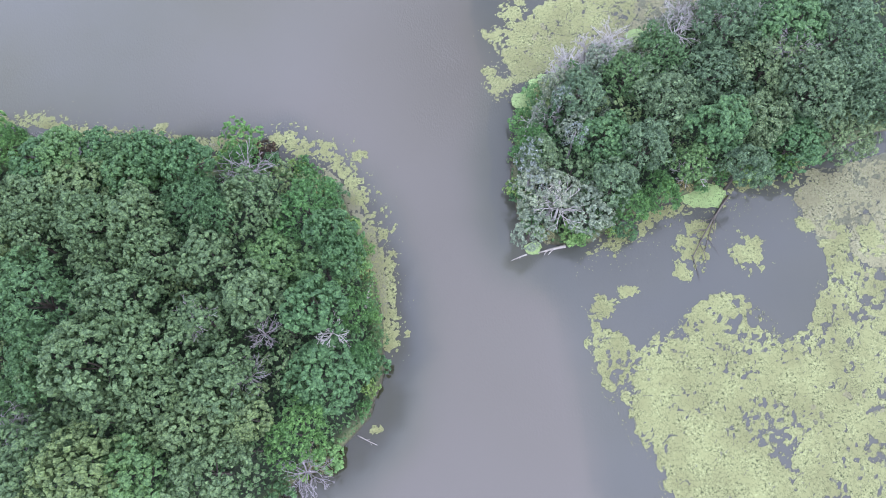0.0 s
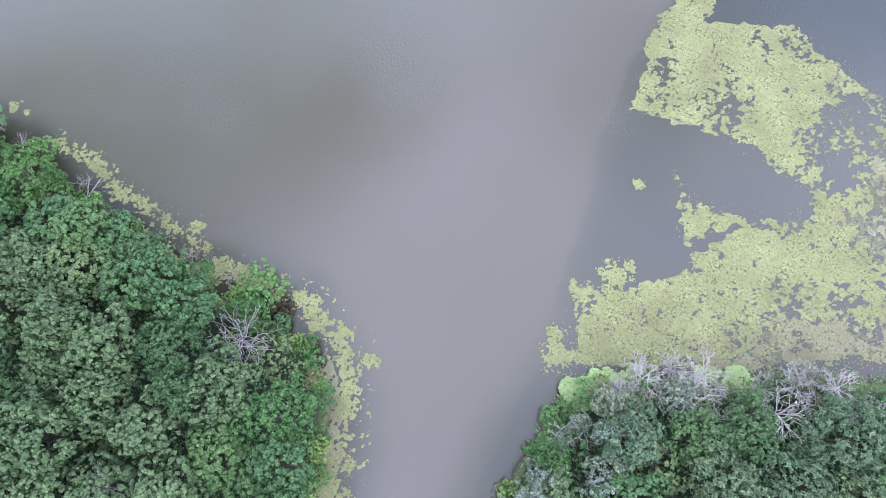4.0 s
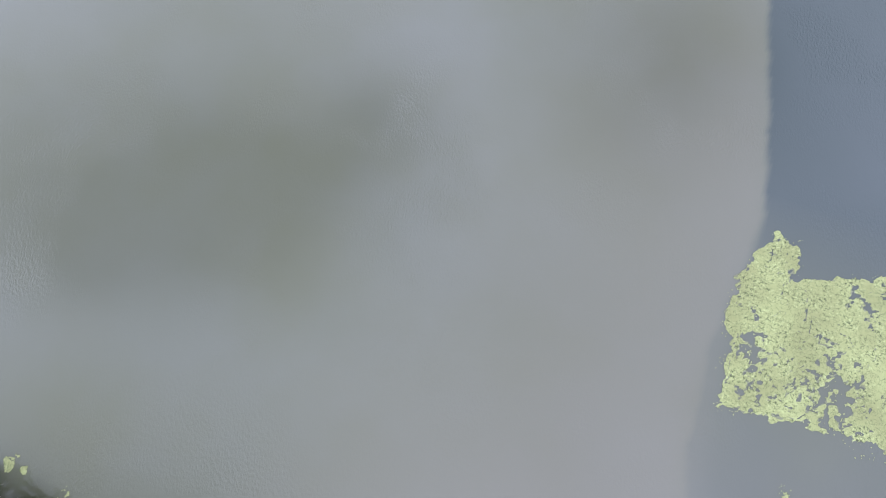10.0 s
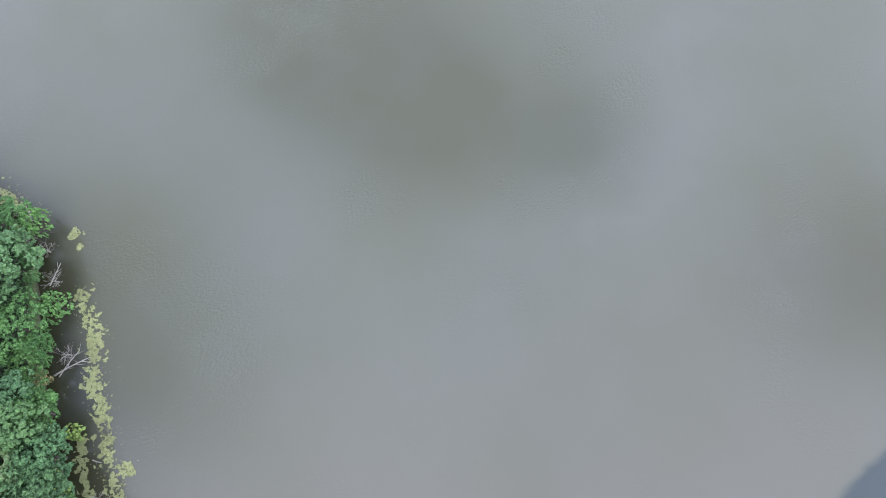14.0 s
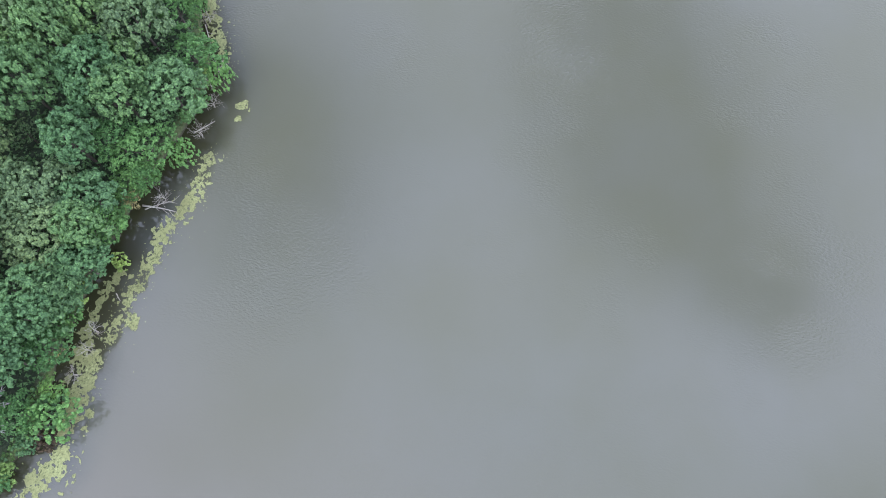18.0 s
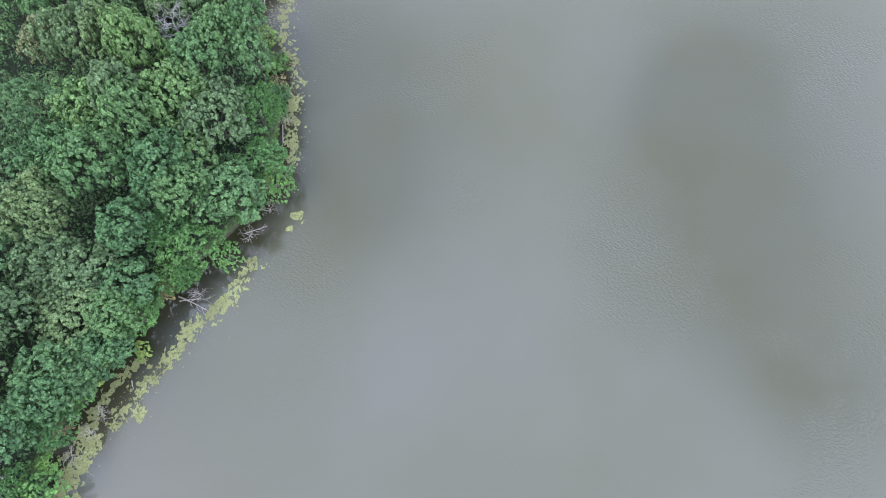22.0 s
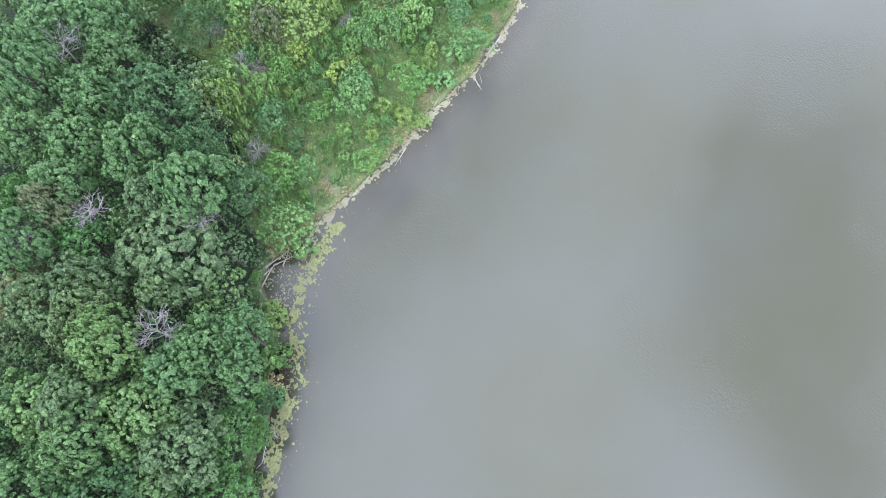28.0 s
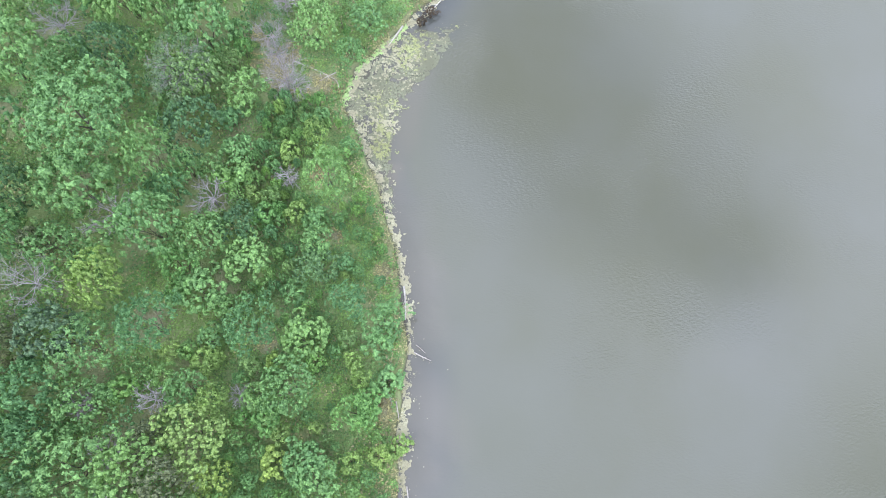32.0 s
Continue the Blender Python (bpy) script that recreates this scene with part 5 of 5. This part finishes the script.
# ---- bushes along the foot of the wood ----
margin = []
for loop, west, east in ((WOODED_SHORE, -90, 2), (SPIT + SPIT[:1], 5, 46)):
    for a, b in zip(loop[:-1], loop[1:]):
        steps = max(1, int(math.hypot(b[0] - a[0], b[1] - a[1]) / 1.5))
        for j in range(steps):
            f = (j + fill_rng.uniform(0.2, 0.8)) / steps
            x, y = a[0] + (b[0] - a[0]) * f + fill_rng.normal(0, 0.4), a[1] + (b[1] - a[1]) * f + fill_rng.normal(0, 0.4)
            if not in_scrub(x, y) and west < x < east and -28 < y < 32 and fill_rng.uniform() < (0.62 if -62 < x < -26 else 0.25 if x > 8 and y > 13 else 0.72):
                inward = 0.7 if x > -12 else 0.0
                margin.append((round(x + (inward if x > 0 else -inward), 1), round(y + (0.5 if x > 8 and y < 4 else 0.0), 1), round(fill_rng.uniform(0.6, 1.5), 1)))
MARGIN_KINDS = (("oak", "low green bush overhanging the water"), ("bright", "bright green bush overhanging the water"), ("straw", "straw-coloured clump of withered stems on the bank"), ("scrub", "leafy green bush overhanging the water"), ("maple", "fresh green maple sprouts overhanging the water"), ("yellow", "yellowing bush leaning over the water"), ("oak", "low green bush overhanging the water"))
for k, (leaf, label) in enumerate(MARGIN_KINDS):
    plant([build_shrub(701 + 2 * k + j, leaf, 1.3, 1.9, 18, 70, 0.27, 0.13 if leaf == "straw" else 0.22) for j in range(2)], margin[k::7], 1.4, label, "shrub", "waterside bushes", height_of=lambda x, y: 0.8)


plant([build_shrub(721 + k, "withered", 1.2, 1.5, 14, 60, 0.27, 0.2) for k in range(2)], [(-19.4, 11.4, 1.1), (-75.9, 7.9, 1.2), (-74.2, 9.3, 1.0), (-160.3, 5.6, 0.8), (-158.9, 4.4, 0.6)], 1.3, "dark brown withered bough hanging over the water", "shrub", "waterside bushes", height_of=lambda x, y: 0.7)


# ---- herbage ----
def herbage(name, box, count, rule, size, leaf, label, rise=0.25, seed=1):
    rng = np.random.RandomState(seed)
    x, y = rng.uniform(box[0], box[2], count), rng.uniform(box[1], box[3], count)
    ok = rule(x, y)
    x, y = x[ok], y[ok]
    z = land_height(x, y) + rng.uniform(0.03, rise, len(x)) * (0.4 + 1.2 * fbm(x, y, 2.0, 3, 5))
    nor = np.column_stack([rng.normal(0, 0.45, len(x)), rng.normal(0, 0.45, len(x)), np.ones(len(x))])
    v, f = tufts(rng, np.column_stack([x, y, z]), nor, size, 0.9)
    return tagged(new(name, mesh_of(name, v, f, LEAF[leaf])), label, "herbs", kind="stuff")


def open_scrub(x, y):
    return in_scrub(x, y) & (land_distance(x, y) > 0.7) & (bare_earth(x, y) < 0.5)


herbage("herbs", (-172, -60, -84, 6), 230000, lambda x, y: open_scrub(x, y) & (fbm(x, y, 2.2, 4, 2) > 0.45), 0.17, "herb", "rough green herbs and tall grass in the scrub", 0.2, 3)
herbage("herbs", (-172, -60, -84, 6), 120000, lambda x, y: open_scrub(x, y) & (fbm(x, y, 3.0, 4, 6) > 0.52), 0.22, "scrub", "dark green nettles and brambles in the scrub", 0.4, 4)
herbage("herbs", (-165, -17, -88, 4), 120000, lambda x, y: open_scrub(x, y) & (fbm(x, y, 1.6, 4, 3) > 0.40), 0.15, "olive", "fine knee-high herbs and grass near the bank", 0.15, 13)
herbage("dry_grass", (-172, -60, -84, 6), 30000, lambda x, y: open_scrub(x, y) & (fbm(x, y, 3.0, 4, 9) > 0.56), 0.26, "straw", "patches of straw-coloured dry grass", 0.3, 5)
herbage("dry_grass", (-170, -10, -84, 8), 30000, lambda x, y: in_scrub(x, y) & (land_distance(x, y) > 0.1) & (land_distance(x, y) < 2.2) & (fbm(x, y, 2.0, 3, 3) > 0.42), 0.24, "straw", "straw-coloured grass and reed litter along the bank", 0.3, 9)
herbage("dry_litter", (-170, -10, -84, 10), 90000, lambda x, y: in_scrub(x, y) & (land_distance(x, y) > -0.7) & (land_distance(x, y) < 0.9) & (fbm(x, y, 0.9, 3, 7) > 0.47), 0.17, "straw", "broken straw and reed litter washed up on the bank", 0.12, 15)
herbage("dry_litter", (-165, -20, -88, 3), 160000, lambda x, y: in_scrub(x, y) & (land_distance(x, y) > 0.3) & (bare_earth(x, y) > 0.3) & (fbm(x, y, 0.8, 3, 2) > 0.42), 0.15, "straw", "pale dead stems and litter on trodden earth", 0.12, 16)
herbage("shore_grass", (7, 8, 48, 34), 26000, lambda x, y: (land_distance(x, y) > -0.9) & (land_distance(x, y) < 1.4) & (fbm(x, y, 2.0, 3, 4) > 0.4), 0.2, "olive", "olive sedge and reeds along the spit", 0.5, 11)
herbage("dry_grass", (7, 8, 48, 34), 12000, lambda x, y: (land_distance(x, y) > -1.1) & (land_distance(x, y) < 0.8) & (fbm(x, y, 2.0, 3, 8) > 0.5), 0.2, "straw", "withered reeds along the spit", 0.4, 12)
herbage("undergrowth", (-100, -45, 55, 32), 95000, lambda x, y: ~in_scrub(x, y) & (land_distance(x, y) > 0.15), 0.36, "oak", "dark leafy undergrowth under the trees", 1.6, 6)
herbage("shore_grass", (-170, -10, -4, 20), 60000, lambda x, y: (land_distance(x, y) > -0.15) & (land_distance(x, y) < 1.6) & (fbm(x, y, 2.5, 3, 4) > np.where(in_scrub(x, y), 0.56, np.where((x < -24) & (x > -62), 0.66, 0.48))), 0.3, "herb", "tufts of green grass along the waterline", 0.5, 7)


# ---- dead trees and driftwood ----
def stand(ob, x, y, turn, label, category, group, z=None, scale=1.0):
    ob.matrix_basis = Matrix.Translation((x, y, ground_z(x, y) if z is None else z)) @ Matrix.Rotation(turn, 4, "Z") @ Matrix.Scale(scale, 4)
    return tagged(ob, label, category, group)


for k, (x, y, h, s) in enumerate([(-20.2, 6.4, 7.2, 3.7), (13.2, -0.2, 6.6, 3.0), (29.7, 20.9, 6.0, 3.2), (-10.8, -12.2, 9.8, 2.1), (17.0, 19.2, 4.5, 2.2), (22.5, 21.6, 4.5, 3.2), (28.5, 3.6, 5.0, 2.4), (15.8, 16.8, 4.0, 2.0), (21.4, 19.4, 5.0, 2.6), (34.6, 26.0, 5.0, 2.4), (31.1, 24.4, 4.5, 2.0), (16.7, 20.4, 3.0, 1.8), (19.8, 21.6, 3.2, 2.2), (19.7, 20.0, 3.2, 1.8), (21.5, 19.9, 3.5, 2.1), (23.3, 20.8, 3.7, 2.4), (15.1, 17.3, 4.0, 1.8), (17.3, 14.8, 3.2, 2.1), (24.5, 18.1, 3.5, 2.4), (18.3, 18.5, 3.7, 1.8), (32.5, 25.5, 4.0, 2.1), (33.7, 23.7, 3.2, 2.4), (36.7, 24.5, 3.5, 1.8), (39.1, 25.2, 3.7, 2.1), (31.3, 25.7, 4.0, 2.4), (28.3, 23.2, 3.2, 1.8), (34.9, 25.5, 3.5, 2.1), (41.1, 24.5, 3.7, 2.4), (16.1, 15.9, 4.0, 1.8), (11.7, 10.9, 3.2, 2.1), (13.7, 12.1, 3.5, 2.4)]):
    stand(build_snag(201 + k, DEADWOOD if k else GREYWOOD, h * (1.25 if x > 0 else 1), s, 8 if k < 13 else 5, 3, 0.14 if k < 13 else 0.11), x, y, k * 1.3, "bleached dead tree with bare forked branches", "dead tree", "bare dead trees")
for k, (x, y, h, s) in enumerate([(-17.7, -11.8, 6.5, 2.2), (-19.0, -16.1, 6.5, 2.8), (-40.9, -19.7, 7.5, 3.6), (-13.6, -25.0, 5.5, 3.0), (-24.2, -10.2, 8.0, 2.8), (41.2, 16.1, 7.5, 3.4), (-71.0, 0.0, 11.5, 3.0), (-87.3, -31.9, 12.0, 3.4), (-75.4, -14.7, 11.5, 2.6), (-81.5, -5.7, 11.0, 2.4), (-69.2, -18.3, 11.5, 2.6)]):
    stand(build_snag(221 + k, GREYWOOD, h * 1.38, s * 1.0, 10, 3, 0.1), x, y, k * 0.9, "grey leafless tree standing among green crowns", "dead tree", "bare dead trees")
for k, (x, y, h, s) in enumerate(BARE_BUSHES):
    stand(build_snag(241 + k, GREYWOOD, h * 1.12, s * 1.2, 7, 4, 0.105, "dead_bush"), x, y, k * 0.7, "leafless grey bush with a haze of twigs", "dead bush", "bare dead bushes")


for k, (x, y, s) in enumerate([(-63.4, 16.0, 1.5), (-58.4, 16.6, 1.4), (-54.6, 16.3, 1.5), (-46.3, 14.6, 1.3), (-28.6, 12.2, 1.3), (-30.6, 12.4, 1.2), (-26.0, 11.9, 1.2), (-61.0, 15.4, 1.4), (-69.6, 12.6, 1.3)]):
    stand(build_snag(401 + k, LOGWOOD, 1.1, s, 6, 3, 0.05, "dead_bush"), x, y, k * 1.9, "low tangle of bleached twigs on the wooded bank", "dead bush", "bare dead bushes", z=0.05)

thin = build_snag(261, GREYWOOD, 6.4, 4.2, 11, 4, 0.1, "tree")
rng = np.random.RandomState(262)
c, n = crown_points(rng, 3.7, 2.4, 6.6, 56, 84, 0.2, knob=0.3)
v, f = tufts(rng, c, n, 0.15, 0.7)
part("crown", mesh_of("crown", v, f, LEAF["alder"]), thin)
stand(thin, -149.0, -22.8, 0.5, "half-bare grey-green tree with thin withering foliage", "tree", "trees of the lakeside wood")
silver = [build_shrub(271 + k, "willow", 1.5, 2.4, 20, 60, 0.27, 0.17, 0.5) for k in range(2)]
plant(silver, SILVER, 1.6, "silvery willow bush with narrow pale leaves", "shrub", "waterside bushes", height_of=lambda x, y: 1.25)
limed = [build_tree(281 + k, "limed", 1.6, 7.4, 14, 60, 0.3, 0.17, 0.5, GREYWOOD, 3) for k in range(2)]
plant(limed, LIMED, 1.7, "small spit tree with whitewashed, withering leaves", "tree", "trees of the lakeside wood", (0.95, 1.1), lambda x, y: 1.0)
for k, (x, y, s) in enumerate([(-155.4, -13.6, 3.0), (-149.4, -11.6, 3.4), (-160.4, -12.4, 2.6), (-152.5, -12.6, 2.0), (-148.0, -10.2, 2.2)]):
    stand(build_snag(291 + k, GREYWOOD, 3.0, s, 13, 4, 0.06, "dead_bush"), x, y, k * 1.1, "toppled dead bush with a dense haze of pale twigs", "dead bush", "bare dead bushes")


def fallen(a, b, r, seed, label, twigs=3, mat=LOGWOOD, z=0.12):
    """A fallen trunk from its butt a to its tip b, with broken side branches."""
    rng = np.random.RandomState(seed)
    root = new("fallen_trunk")
    root.location = (a[0], a[1], 0)
    dx, dy = b[0] - a[0], b[1] - a[1]
    za, zb = max(z, ground_z(*a) + r * 0.6), max(z, ground_z(*b) + r * 0.5)
    pts = bent(rng, (0, 0, za), (dx, dy, zb), 0.03, 6)
    v, f = tube(pts, [r * (1 - 0.13 * k) for k in range(6)], 8)
    part("log", mesh_of("log", v, f, mat, True), root)
    for k in range(twigs):
        p = pts[2 + k % 4]
        ang = math.atan2(dy, dx) + rng.choice([-1, 1]) * rng.uniform(0.4, 0.9)
        length = math.hypot(dx, dy) * rng.uniform(0.15, 0.35)
        v, f = tube(bent(rng, p, (p[0] + math.cos(ang) * length, p[1] + math.sin(ang) * length, p[2] + rng.uniform(-0.05, 0.25)), 0.08, 4), [r * 0.4, r * 0.32, r * 0.22, r * 0.1], 5)
        part("branch", mesh_of("branch", v, f, mat, True), root)
    return tagged(root, label, "fallen tree", "fallen trunks")


for k, (a, b, r, twigs) in enumerate([((14.4, -2.9), (11.3, -3.5), 0.20, 2), ((10.0, -3.6), (8.2, -4.2), 0.10, 2), ((-117.4, 3.4), (-116.5, 5.2), 0.08, 2), ((-118.2, 3.6), (-117.3, 4.6), 0.05, 2), ((-124.6, 2.3), (-120.9, 2.5), 0.12, 2), ((-153.0, -11.2), (-150.7, -6.2), 0.14, 4), ((-151.6, -6.0), (-150.2, -8.2), 0.09, 2), ((-112.4, 1.6), (-110.6, 1.9), 0.08, 1), ((-113.4, 0.8), (-111.9, 1.2), 0.07, 1), ((-83.2, 0.0), (-85.8, 1.2), 0.10, 4), ((-104.3, 2.7), (-101.6, 3.1), 0.08, 2), ((-45.0, 12.4), (-45.0, 16.2), 0.11, 5), ((-44.6, 12.8), (-46.2, 15.6), 0.07, 4), ((-34.9, 12.9), (-34.2, 13.6), 0.07, 1), ((-54.7, 15.3), (-56.6, 17.2), 0.08, 3), ((-69.0, 12.2), (-66.6, 13.6), 0.09, 4), ((-8.2, -8.6), (-7.6, -6.0), 0.16, 1), ((-158.6, 2.0), (-155.6, 0.2), 0.14, 2), ((-163.0, 7.2), (-160.5, 5.0), 0.08, 2), ((-95.8, 0.4), (-94.0, -1.2), 0.08, 1), ((-9.4, -21.8), (-7.4, -22.9), 0.07, 2), ((-80.5, 0.7), (-83.6, 0.0), 0.09, 2), ((-82.1, -0.5), (-85.4, 0.2), 0.09, 2), ((-81.4, -0.1), (-83.3, 0.1), 0.09, 2), ((-83.8, 0.9), (-85.8, 0.1), 0.09, 2), ((-81.6, -0.7), (-83.4, -0.5), 0.09, 2)]):
    fallen(a, b, r, 301 + k, "bleached fallen trunk with broken branches at the waterline" if r > 0.09 else "thin bleached driftwood branch at the waterline", twigs)
stand(build_snag(451, WETWOOD, 1.3, 0.9, 9, 2, 0.04, "dead_bush"), 8.7, 4.4, 0.4, "dark dead stems standing in the shallows", "dead bush", "bare dead bushes", z=-0.1)
fallen((34.0, 1.9), (28.4, -5.2), 0.13, 341, "dark waterlogged trunk fallen from the bank into weed", 6, WETWOOD)
fallen((33.4, 1.6), (30.0, -4.4), 0.08, 342, "dark waterlogged branch fallen from the bank into weed", 5, WETWOOD)
